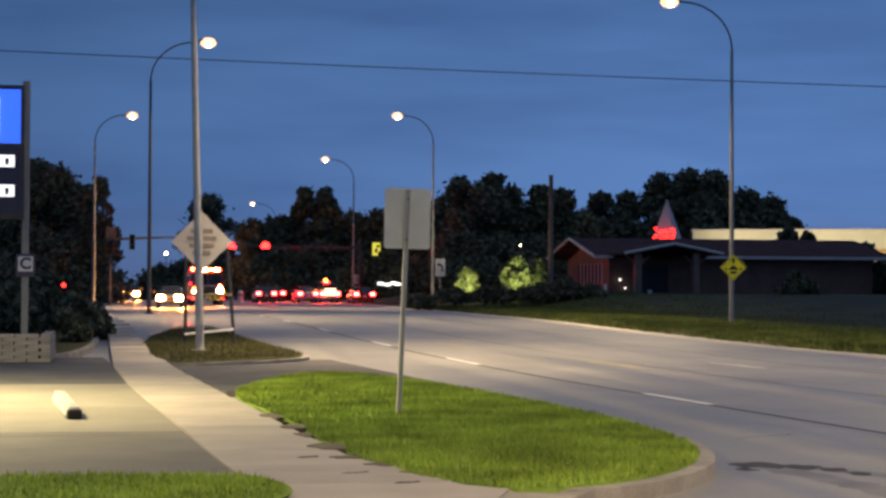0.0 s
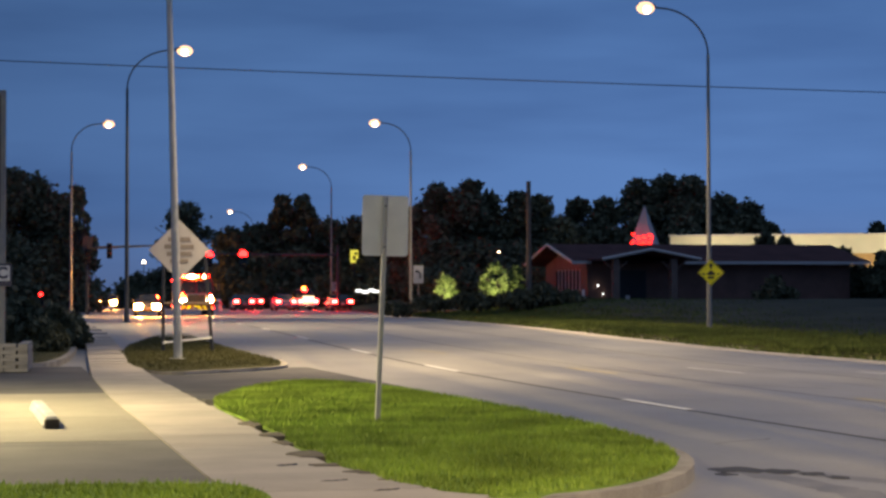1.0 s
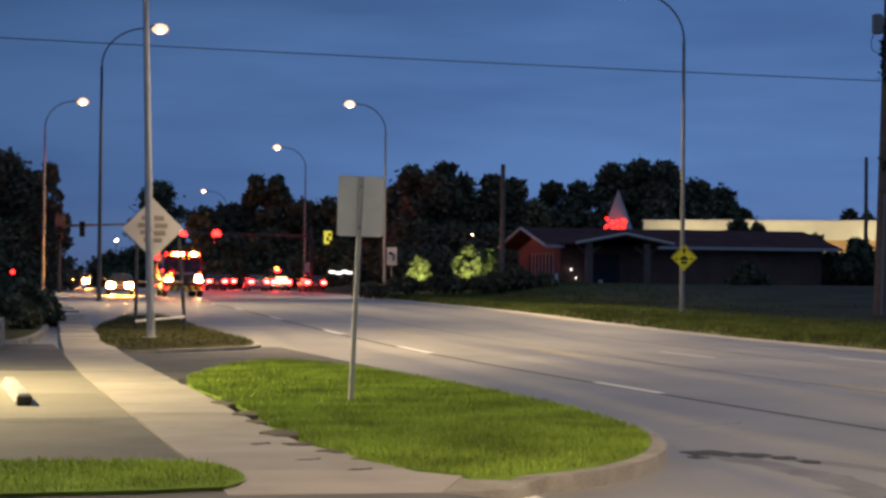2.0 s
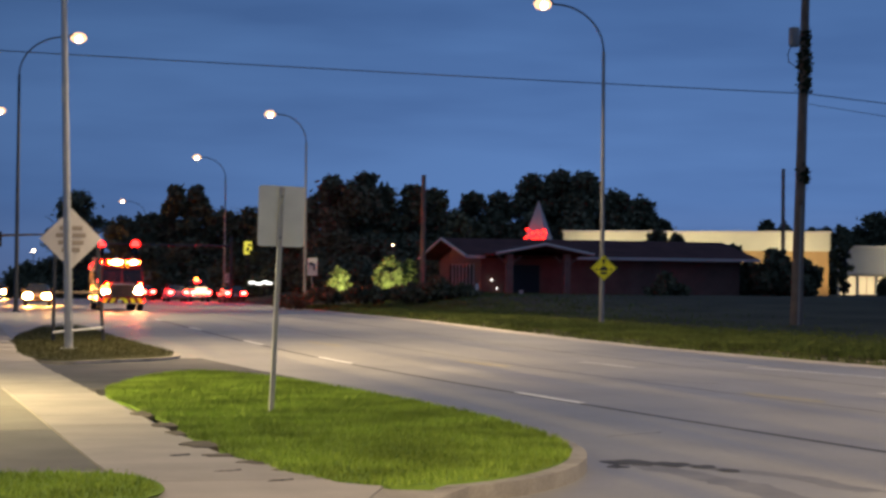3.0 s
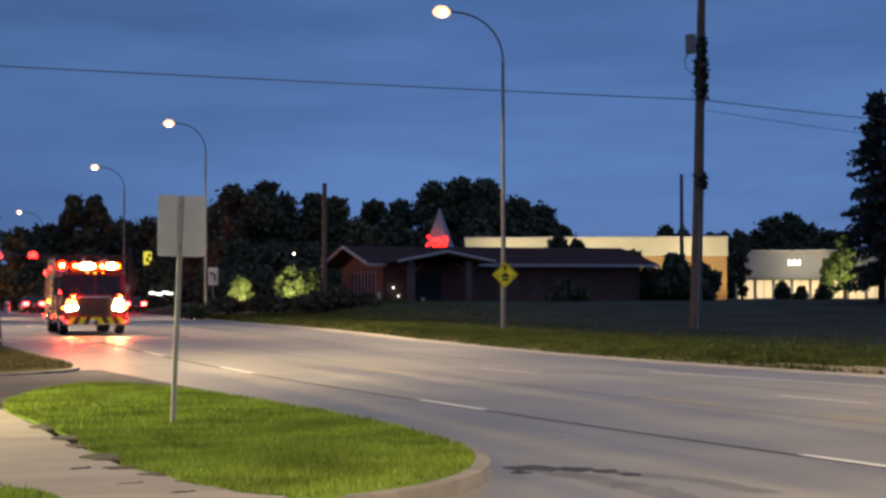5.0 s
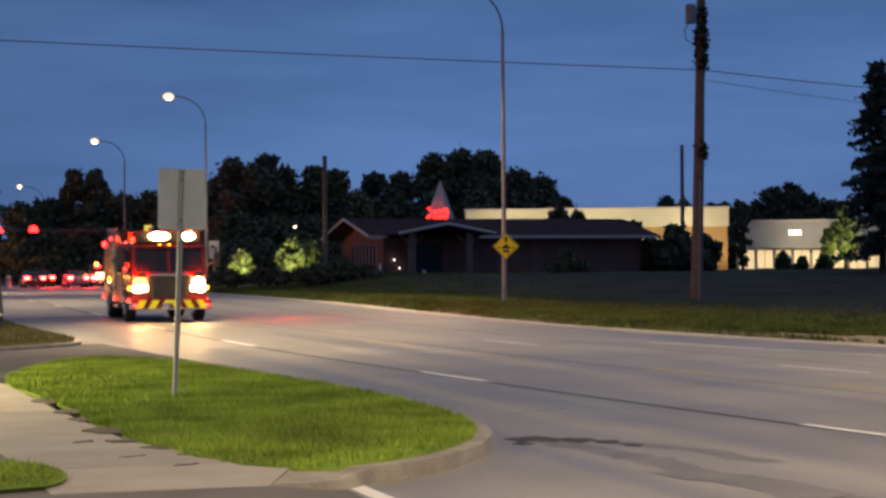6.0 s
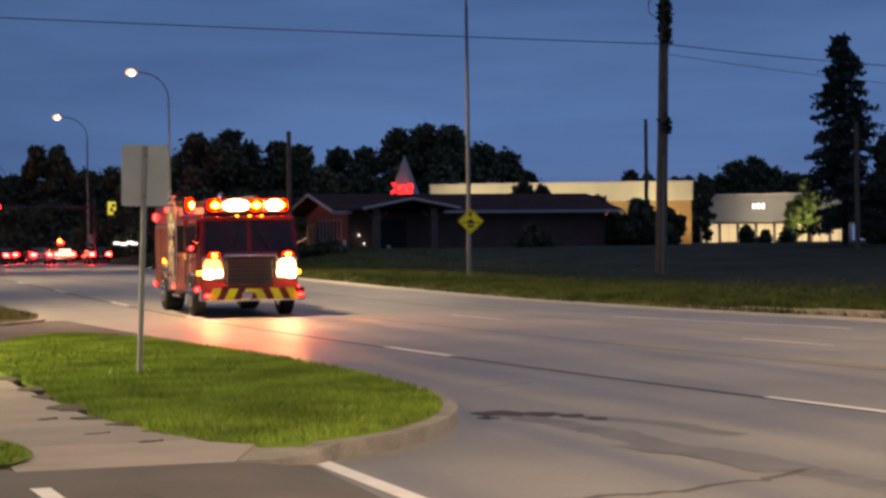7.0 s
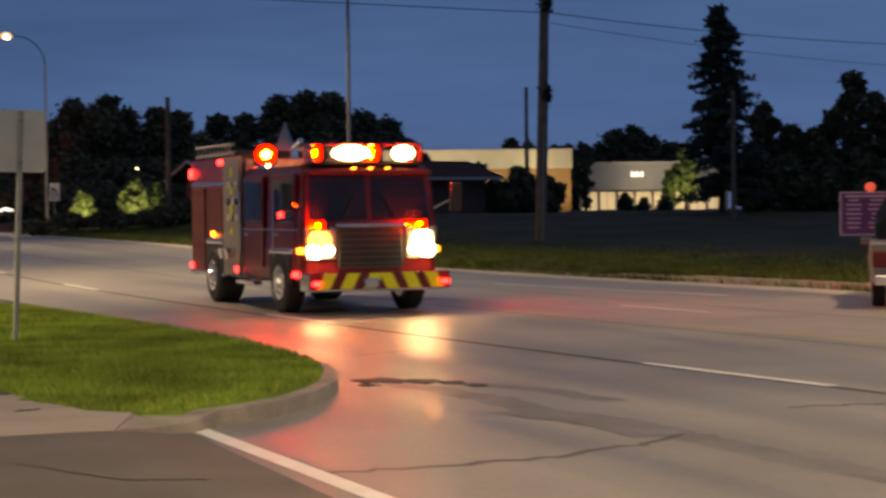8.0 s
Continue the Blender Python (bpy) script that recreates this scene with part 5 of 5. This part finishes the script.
def car(label, colour, at, kind="car", tail=True, head=False, beacon=False):
    """A car whose front points to +y."""
    c = thing("pickup_truck" if kind == "pickup" else "car", label, "car", "cars on the road", at)
    paint = mat("car_paint", colour, 0.3, var=0.05, scale=2, fine=30, bump=0, coat=0.5)
    bm = bmesh.new()
    if kind == "pickup":
        loft(bm, [(-2.7, 0.9, 0.5, 1.08, 0.9), (-2.6, 0.95, 0.42, 1.12, 0.93), (0.6, 0.96, 0.35, 1.12, 0.93), (2.3, 0.94, 0.38, 1.1, 0.84), (2.65, 0.85, 0.45, 0.95, 0.74)])
    else:
        loft(bm, [(-2.25, 0.8, 0.45, 0.85, 0.72), (-2.1, 0.88, 0.34, 0.98, 0.78), (-1.2, 0.9, 0.28, 1.0, 0.8), (0.9, 0.9, 0.28, 0.98, 0.8), (2.0, 0.86, 0.32, 0.8, 0.7), (2.25, 0.74, 0.4, 0.65, 0.6)])
    part("body", bm, paint, c)
    bm = bmesh.new()
    if kind == "pickup":
        loft(bm, [(-0.5, 0.84, 1.1, 1.5, 0.7), (-0.3, 0.84, 1.1, 1.88, 0.66), (1.0, 0.84, 1.1, 1.9, 0.66), (1.7, 0.84, 1.08, 1.14, 0.7)])
    else:
        loft(bm, [(-1.95, 0.76, 0.94, 1.02, 0.6), (-1.2, 0.78, 0.96, 1.42, 0.56), (0.2, 0.78, 0.96, 1.45, 0.56), (1.15, 0.76, 0.94, 1.0, 0.6)])
    part("cabin_glass", bm, M_GLASS, c)
    zr = 1.9 if kind == "pickup" else 1.44
    bx("roof", paint, c, -0.58, -0.25 if kind == "pickup" else -1.15, zr - 0.02, 0.58, 0.95 if kind == "pickup" else 0.2, zr + 0.03, 0.02)
    for x in (-0.78, 0.78):
        for y in ((-1.7, 1.75) if kind == "pickup" else (-1.35, 1.4)):
            wheel(c, x, y, 0.38 if kind == "pickup" else 0.33, 0.23)
    yr = -2.72 if kind == "pickup" else -2.2
    for s in (-1, 1):
        bx("tail_light", G_TAIL if tail else M_DRED, c, s * 0.68 - 0.2, yr - 0.06, 0.7, s * 0.68 + 0.2, yr + 0.12, 0.97, 0.03, "glowing red tail light" if tail else "")
        bx("headlight", G_CARHEAD if head else M_CHROME, c, s * 0.6 - 0.24, 2.05 if kind != "pickup" else 2.5, 0.5, s * 0.6 + 0.24, 2.34 if kind != "pickup" else 2.72, 0.82, 0.09, "glaring headlight" if head else "")
        bx("mirror", paint, c, s * 1.0 - 0.1, 0.85, 1.0, s * 1.0 + 0.1, 1.0, 1.14, 0.03)
    if tail:
        bx("brake_light", G_TAIL, c, -0.2, yr + (2.2 if kind == "pickup" else 0.55), 1.8 if kind == "pickup" else 1.12, 0.2, yr + (2.3 if kind == "pickup" else 0.6), 1.86 if kind == "pickup" else 1.17, 0.01, "glowing high brake light")
    bx("bumper", M_CHROME if kind == "pickup" else paint, c, -0.85, yr - 0.1, 0.4, 0.85, yr + 0.05, 0.58, 0.04)
    bx("plate_bar", M_WHITE, c, -0.15, yr - 0.115, 0.62, 0.15, yr - 0.07, 0.74)
    if beacon:
        bm = bmesh.new()
        ellipsoid(bm, (0, 0.2, 2.02), (0.17, 0.17, 0.15), 12, 8)
        part("beacon", bm, glow("amber_beacon_lens", (1.0, 0.22, 0.03), 25), c, "glowing amber roof beacon")
        bx("light_board", glow("pale_light_board", (1.0, 0.8, 0.5), 2.2), c, -0.5, -2.84, 0.7, 0.5, -2.78, 1.3, 0.02, "pale glowing board")
    return c


def on_road(x, y, rz=0):
    return pose(x, y, rise(y) - 0.15, 0, 0, rz)


car("dark sedan with glowing red brake lights on the road", (0.03, 0.03, 0.035), on_road(12.1, 160, 2))
car("dark red sedan with glowing red brake lights on the road", (0.1, 0.01, 0.012), on_road(13.4, 166, 2))
car("silver sedan with glowing red brake lights on the road", (0.3, 0.3, 0.32), on_road(15.5, 157, 2))
car("white work pickup with an amber beacon on the road", (0.55, 0.55, 0.53), on_road(17.7, 160, 2), "pickup", beacon=True)
car("dark red car with bright brake lights on the road", (0.12, 0.01, 0.015), on_road(19.8, 152, 2))
car("dark car facing the camera with glaring headlights", (0.03, 0.03, 0.035), on_road(2.9, 122, 178), tail=False, head=True)
car("grey car far off with lit headlights", (0.2, 0.2, 0.21), on_road(0.4, 182, 178), tail=False, head=True)
orange = thing("barrel", "small pale roadwork barrel standing on the road", "barrel", at=on_road(9.9, 158))
tb("drum", M_SIGNW, orange, [(0, 0, 0), (0, 0, 0.1), (0, 0, 1.0), (0, 0, 1.1)], [0.34, 0.3, 0.24, 0.1], 12)
tb("band", M_TEXT, orange, [(0, 0, 0.6), (0, 0, 0.8)], [0.29, 0.275], 12)
car("dim grey pickup stopped in the far lane", (0.2, 0.19, 0.18), on_road(20.2, 26.4, -36), "pickup", tail=False)


# ---- fire engine: it faces -y, its front axle over the origin ----
engine = thing("fire_engine", "red fire engine with flashing warning lights and a striped bumper", "fire truck", at=on_road(6, 137))
# cab shell
bm = bmesh.new()
cab = [(-1.72, 0.55), (-1.72, 1.55), (-1.6, 2.42), (-1.45, 2.5), (1.75, 2.5), (1.8, 2.42), (1.8, 0.55)]
a = [bm.verts.new((-1.2 if z < 2 else -1.14, y, z)) for y, z in cab]
b = [bm.verts.new((1.2 if z < 2 else 1.14, y, z)) for y, z in cab]
n = len(cab)
for k in range(n):
    bm.faces.new((a[k], b[k], b[(k + 1) % n], a[(k + 1) % n]))
bm.faces.new(a)
bm.faces.new(b)
bmesh.ops.recalc_face_normals(bm, faces=bm.faces)
bmesh.ops.bevel(bm, geom=list(bm.edges), offset=0.05, segments=2, affect="EDGES")
cab_ob = part("cab", bm, M_RED, engine, "glossy red cab")
# windscreen halves
for s in (-1, 1):
    bm = bmesh.new()
    pts = [(s * 0.05, -1.735, 1.58), (s * 1.08, -1.735, 1.58), (s * 1.04, -1.625, 2.32), (s * 0.05, -1.625, 2.32)]
    q = [bm.verts.new(p) for p in pts] + [bm.verts.new((p[0], p[1] + 0.06, p[2])) for p in pts]
    bm.faces.new(q[:4])
    bm.faces.new(q[4:])
    for k in range(4):
        bm.faces.new((q[k], q[(k + 1) % 4], q[4 + (k + 1) % 4], q[4 + k]))
    part("windscreen", bm, M_GLASS, engine, "dark windscreen half")
    tb("wiper", M_BLACK, engine, [(s * 0.5, -1.78, 1.56), (s * 0.25, -1.71, 2.0)], 0.015, 5)
for x in (-0.3, 0.0, 0.3):
    bx("clearance_light", G_AMBER, engine, x - 0.03, -1.8, 2.425, x + 0.03, -1.74, 2.455, 0.01, "small amber clearance light")
bx("sun_visor", M_RED, engine, -1.1, -1.78, 2.34, 1.1, -1.6, 2.42, 0.02)
# grille, chrome surround
bx("grille", M_BLACK, engine, -0.58, -1.78, 0.78, 0.58, -1.7, 1.46, 0.03, "black slatted grille")
for k in range(6):
    bx("grille_bar", M_DKPOLE, engine, -0.54, -1.795, 0.84 + 0.1 * k, 0.54, -1.775, 0.862 + 0.1 * k)
bx("grille_trim", M_CHROME, engine, -0.64, -1.8, 1.46, 0.64, -1.72, 1.52, 0.015)
for s in (-1, 1):
    bx("headlight_panel", M_PANEL, engine, s * 0.9 - 0.27, -1.77, 0.92, s * 0.9 + 0.27, -1.7, 1.46, 0.03)
    for dx, zz, rr, g in ((0.02 * s, 1.25, 0.17 if s > 0 else 0.2, G_HEAD if s > 0 else G_WARN), (s * 0.1, 1.06, 0.14, G_HEAD), (-s * 0.12, 1.07, 0.1, G_HEAD)):
        bm = bmesh.new()
        ellipsoid(bm, (s * 0.9 + dx, -1.78, zz), (rr, 0.07, rr * 0.9), 16, 8)
        part("headlight", bm, g, engine, "glaring headlight")
    bx("lamp_shelf", M_CHROME, engine, s * 0.9 - 0.2, -1.98, 1.39, s * 0.9 + 0.2, -1.72, 1.42, 0.01)
    bx("turn_signal", G_AMBER, engine, s * 1.2 - 0.06, -1.72, 1.02, s * 1.2 + 0.06, -1.6, 1.12, 0.02, "amber turn signal")
    bx("bumper_light", G_SIDE, engine, s * 1.13 - 0.06, -2.28, 0.5, s * 1.13 + 0.06, -2.2, 0.58, 0.02, "small red light")
# bumper with chevrons
bx("bumper", M_CHROME, engine, -1.25, -2.2, 0.4, 1.25, -1.7, 0.7, 0.03, "polished bumper extension")
bx("bumper_stripe_base", M_RED, engine, -1.24, -2.215, 0.44, 1.24, -2.195, 0.71)
for k in range(3):
    for s in (-1, 1):
        x0 = s * (0.1 + k * 0.4)
        w, lean = s * 0.22, s * 0.13
        prof = [(x0, 0.445), (x0 + w, 0.445), (x0 + w - lean, 0.705), (x0 - lean, 0.705)]
        prof = [(max(-1.235, min(1.235, x)), z) for x, z in prof]
        bm = bmesh.new()
        f = [bm.verts.new((x, -2.224, z)) for x, z in prof] + [bm.verts.new((x, -2.21, z)) for x, z in prof]
        bm.faces.new(f[:4])
        bm.faces.new(f[4:])
        for j in range(4):
            bm.faces.new((f[j], f[(j + 1) % 4], f[4 + (j + 1) % 4], f[4 + j]))
        part("chevron", bm, M_YEL, engine, "reflective yellow-green chevron")
bx("tow_plate", M_CHROME, engine, -0.3, -2.26, 0.46, -0.05, -2.2, 0.62, 0.02)
# light bar: clear modules between turning red flashers
def flasher(x, y, z, w, h, name="flasher", core=G_FLASH):
    """A lamp that turns about its upright axis: a glowing lens on one side, a dark back on the other."""
    hub = new(name)
    hub.parent = engine
    hub.matrix_local = pose(x, y, z)
    bm = bmesh.new()
    # Red surround, wider than the core, with the lamp's glare fringe in its colour
    ellipsoid(bm, (0, -0.02, 0), (w, 0.06, h), 16, 8)
    part("lens", bm, G_RED_GLARE, hub, "glowing red lens")
    bm = bmesh.new()
    ellipsoid(bm, (0, -0.05, 0), (w * 0.5, 0.06, h * 0.5), 16, 8)
    part("core", bm, core, hub, "blazing lamp core")
    bm = bmesh.new()
    box(bm, -w * 1.06, 0.0, -h * 1.1, w * 1.06, 0.08, h * 1.1, 0.02)
    part("reflector_back", bm, M_BLACK, hub)
    return hub, Matrix.Translation((x, y, z))


bx("light_bar_base", M_BLACK, engine, -1.0, -1.62, 2.5, 1.0, -1.15, 2.56, 0.02)
for x in (-1.0, 0.97):
    bx("light_bar_end", M_DOME, engine, x, -1.6, 2.54, x + 0.03, -1.17, 2.84, 0.01, "red end cap")
bx("light_bar_top", M_DOME, engine, -1.0, -1.6, 2.83, 1.0, -1.17, 2.87, 0.015, "red lamp cover")
for x, w in ((-0.3, 0.33), (0.64, 0.2)):
    bm = bmesh.new()
    ellipsoid(bm, (x, -1.63, 2.7), (w, 0.05, 0.13), 16, 8)
    part("light_module", bm, G_WHITEW, engine, "blazing clear warning light")
BAR = [flasher(x, -1.4, 2.7, w, 0.14) for x, w in ((-0.78, 0.19), (0.24, 0.19), (0.87, 0.11))]
GRILLE = [flasher(s * 0.9, -1.9, 1.5, 0.13, 0.075) for s in (-1, 1)]
BEACON_L = [flasher(-1.0, 0.9, 2.75, 0.19, 0.18, "beacon", G_BEACON_DIM)]
BEACON_R = [flasher(1.0, 0.9, 2.75, 0.19, 0.18, "beacon", G_BEACON)]
for s in (-1, 1):
    tb("beacon_base", M_CHROME, engine, [(s * 1.0, 0.9, 2.49), (s * 1.0, 0.9, 2.58)], 0.15, 12)
    bx("wheel_arch", M_BLACK, engine, s * 1.15 - 0.1, -1.22, 0.5, s * 1.15 + 0.1, -0.02, 1.02, 0.05)
    bx("wheel_arch", M_BLACK, engine, s * 1.15 - 0.1, 2.9, 0.5, s * 1.15 + 0.1, 4.1, 1.1, 0.05)
# doors, side windows, handles
for s in (-1, 1):
    X = s * 1.2
    for y0, y1 in ((-1.3, -0.3), (0.5, 1.5)):
        d = bx("cab_door", M_RED, engine, X - 0.02, y0 - 0.08, 0.75, X + 0.02, y1 + 0.08, 2.36, 0.015)
        bx("door_window", M_GLASS, d, X - 0.03, y0, 1.55, X + 0.03, y1, 2.25, 0.01, "dark door window")
        bx("door_handle", M_CHROME, d, X + s * 0.02 - 0.02, y1 - 0.18, 1.3, X + s * 0.02 + 0.03, y1 - 0.02, 1.36, 0.01, "chrome handle")
    for yy in (-0.36, 1.68):
        tb("grab_rail", M_CHROME, engine, [(X + s * 0.06, yy, 0.95), (X + s * 0.06, yy, 2.1)], 0.022, 8)
    tb("mirror_arm", M_CHROME, engine, [(s * 1.18, -1.6, 1.75), (s * 1.5, -1.85, 1.95)], 0.02, 6)
    bx("mirror", M_BLACK, engine, s * 1.5 - 0.1, -1.93, 1.72, s * 1.5 + 0.1, -1.83, 2.2, 0.03)
    bx("trim_strip", M_CHROME, engine, X - 0.025, -1.6, 1.4, X + 0.025, 1.78, 1.43)
    bx("fender", M_CHROME, engine, X - 0.05, -1.24, 1.0, X + 0.07, 0.0, 1.1, 0.04)
    bx("step", M_CHROME, engine, X - 0.12, 0.68, 0.42, X + 0.05, 1.78, 0.5, 0.015)
    # pump panel
    bx("pump_panel", M_PANEL, engine, X - 0.04, 1.84, 0.55, X + 0.04, 2.86, 2.75, 0.01, "brushed steel pump panel")
    for j in range(3):
        for i in range(3):
            bm = bmesh.new()
            tube(bm, [(X, 1.96 + 0.16 * (i % 2) + (0.5 if i == 2 else 0), 1.62 + 0.3 * j), (X + s * 0.07, 1.96 + 0.16 * (i % 2) + (0.5 if i == 2 else 0), 1.62 + 0.3 * j)], 0.065, 12)
            part("gauge", bm, M_BLACK if (i + j) % 2 else M_WHITE, engine)
    for z0, zh in ((2.38, 0.17), (2.05, 0.17), (1.6, 0.27), (1.32, 0.1)):
        bx("hose_label", M_YEL, engine, X - 0.055, 2.24, z0, X + 0.055, 2.37, z0 + zh, 0.01, "yellow label strip")
    bx("panel_shelf", M_CHROME, engine, X - 0.07, 1.9, 1.93, X + 0.07, 2.5, 1.97, 0.01)
    for j in range(2):
        bm = bmesh.new()
        tube(bm, [(X, 2.15 + 0.4 * j, 1.0), (X + s * 0.2, 2.15 + 0.4 * j, 0.96)], [0.09, 0.11], 12)
        part("outlet", bm, M_CHROME, engine, "capped chrome outlet")
    # body lockers
    for y0, y1, z0 in ((2.92, 4.1, 1.3), (4.2, 5.2, 0.6)):
        d = bx("locker_shutter", M_DRED, engine, X - 0.02, y0, z0, X + 0.025, y1, 2.2, 0.01, "dark red roller shutter")
        for k in range(int((2.2 - z0) / 0.2)):
            bx("slat", M_DRED, d, X + s * 0.02 - 0.01, y0 + 0.04, z0 + 0.03 + 0.2 * k, X + s * 0.02 + 0.014, y1 - 0.04, z0 + 0.19 + 0.2 * k, 0.006)
    bx("body_rail", M_CHROME, engine, X - 0.02, 2.9, 2.24, X + 0.04, 5.25, 2.3, 0.01)
    bx("rub_rail", M_CHROME, engine, X - 0.05, 2.9, 0.5, X + 0.05, 5.25, 0.58, 0.015)
    bx("rear_fender", M_CHROME, engine, X - 0.05, 2.9, 1.12, X + 0.06, 4.1, 1.24, 0.04)
    for y0, z0, g in ((5.1, 2.46, G_SIDE), (3.0, 2.62, G_SIDE), (1.9, 0.62, G_SIDE), (5.05, 0.62, G_SIDE), (-0.75, 1.62, G_SIDE), (3.5, 1.26, G_AMBER), (-1.5, 0.62, G_SIDE)):
        bx("marker_light", g, engine, X + s * 0.03 - 0.04, y0, z0, X + s * 0.03 + 0.05, y0 + 0.14, z0 + 0.1, 0.02)
    bx("flood_light", G_SIDE, engine, X - 0.06, 5.1, 2.4, X + 0.08, 5.3, 2.58, 0.03, "red corner warning light")
# body
bm = bmesh.new()
box(bm, -1.2, 2.86, 0.52, 1.2, 5.3, 2.75, 0.03)
part("body", bm, M_RED, engine, "glossy red body")
bx("deck", M_PANEL, engine, -1.1, 1.82, 0.5, 1.1, 2.9, 2.7, 0.02)
for s in (-1, 1):
    for zz in (2.82, 3.0):
        tb("ladder_rail", M_GALV, engine, [(s * 1.08, 2.7, zz), (s * 1.08, 5.3, zz)], 0.035, 8)
    for k in range(9):
        tb("rung", M_GALV, engine, [(s * 1.08, 2.9 + 0.28 * k, 2.8), (s * 1.08, 2.9 + 0.28 * k, 3.02)], 0.02, 6)
bx("hose_cover", M_BLACK, engine, -0.95, 3.0, 2.7, 0.95, 5.15, 2.9, 0.06)
tb("deck_gun", M_CHROME, engine, [(0, 2.3, 2.7), (0, 2.3, 2.95), (0, 1.9, 3.05)], [0.09, 0.07, 0.05], 10)
bx("chassis", M_BLACK, engine, -0.5, -1.8, 0.42, 0.5, 5.25, 0.56)
tb("axle", M_BLACK, engine, [(-1.0, -0.62, 0.52), (1.0, -0.62, 0.52)], 0.08, 8)
tb("axle", M_BLACK, engine, [(-1.0, 3.5, 0.52), (1.0, 3.5, 0.52)], 0.1, 8)
HUBS = [(-1.1, -0.62, 0.32), (1.1, -0.62, 0.32), (-1.02, 3.5, 0.5), (1.02, 3.5, 0.5)]
WHEELS = [wheel(engine, x, y, 0.52, w) for x, y, w in HUBS]

ENGINE_WAY = [(0.0, 6.0, 137.5), (1.0, 6.2, 125.5), (2.5, 6.7, 108.0), (3.5, 7.1, 94.8), (4.5, 7.55, 79.8), (6.0, 8.45, 57.8), (6.5, 9.0, 50.8), (7.0, 9.2, 44.0), (7.5, 9.7, 37.2), (8.0, 10.18, 29.8)]


def engine_at(t):
    for (t0, x0, y0), (t1, x1, y1) in zip(ENGINE_WAY, ENGINE_WAY[1:]):
        if t <= t1 + 1e-6:
            k = (t - t0) / (t1 - t0)
            return x0 + (x1 - x0) * k, y0 + (y1 - y0) * k
    return ENGINE_WAY[-1][1:]


# seconds and turn in degrees of the flashers; at whole turns they face the road ahead
BAR_TURN = [(0.0, 0), (0.5, 180), (1.0, 290), (2.5, 1080), (3.0, 1145), (3.5, 1260), (4.0, 1440), (4.5, 1600), (6.0, 2340), (6.5, 2450), (7.0, 2520), (7.5, 2700), (8.0, 2784)]
BEACON_TURN = [(0.0, 0), (0.5, 150), (1.0, 330), (2.5, 1080), (3.0, 1180), (3.5, 1230), (4.0, 1440), (4.5, 1560), (6.0, 2280), (6.5, 2510), (7.0, 2570), (7.5, 2640), (8.0, 2870)]


SIDE_TURN = [(0.0, -60), (0.5, 420), (1.0, 820), (2.5, 1550), (3.0, 1930), (3.5, 2285), (4.0, 2770), (4.5, 3180), (6.0, 4020), (6.5, 4450), (7.0, 4940), (7.5, 5150), (8.0, 5420)]


def turn_at(table, t):
    for (t0, a0), (t1, a1) in zip(table, table[1:]):
        if t <= t1 + 1e-6:
            return a0 + (a1 - a0) * (t - t0) / (t1 - t0)
    return table[-1][1]


def motions():
    rows = []
    for t, x, y in ENGINE_WAY:
        turn = 1.5 - 2.2 * step(4.0, 7.3, t) + 1.6 * step(7.4, 8.2, t)
        slope = math.degrees(math.atan((rise(y + 2) - rise(y - 2)) / 4))
        rows.append((t, pose(x, y, rise(y) - 0.15, slope, 0, turn)))
    walk(engine, rows)
    for w, (hx, hy, _) in zip(WHEELS, HUBS):
        base = pose(hx, hy, 0.52)
        spin = []
        for k in range(241):
            t = k / 30
            gone = ENGINE_WAY[0][2] - engine_at(t)[1]
            spin.append((t, base @ pose(0, 0, 0, math.degrees(gone / 0.52))))
        walk(w, spin)
    for lamps, table in ((BAR + GRILLE, BAR_TURN), (BEACON_L, BEACON_TURN), (BEACON_R, SIDE_TURN)):
        for lamp, base in lamps:
            walk(lamp, [(k / 30, base @ pose(0, 0, 0, 0, 0, turn_at(table, k / 30))) for k in range(241)])


motions()
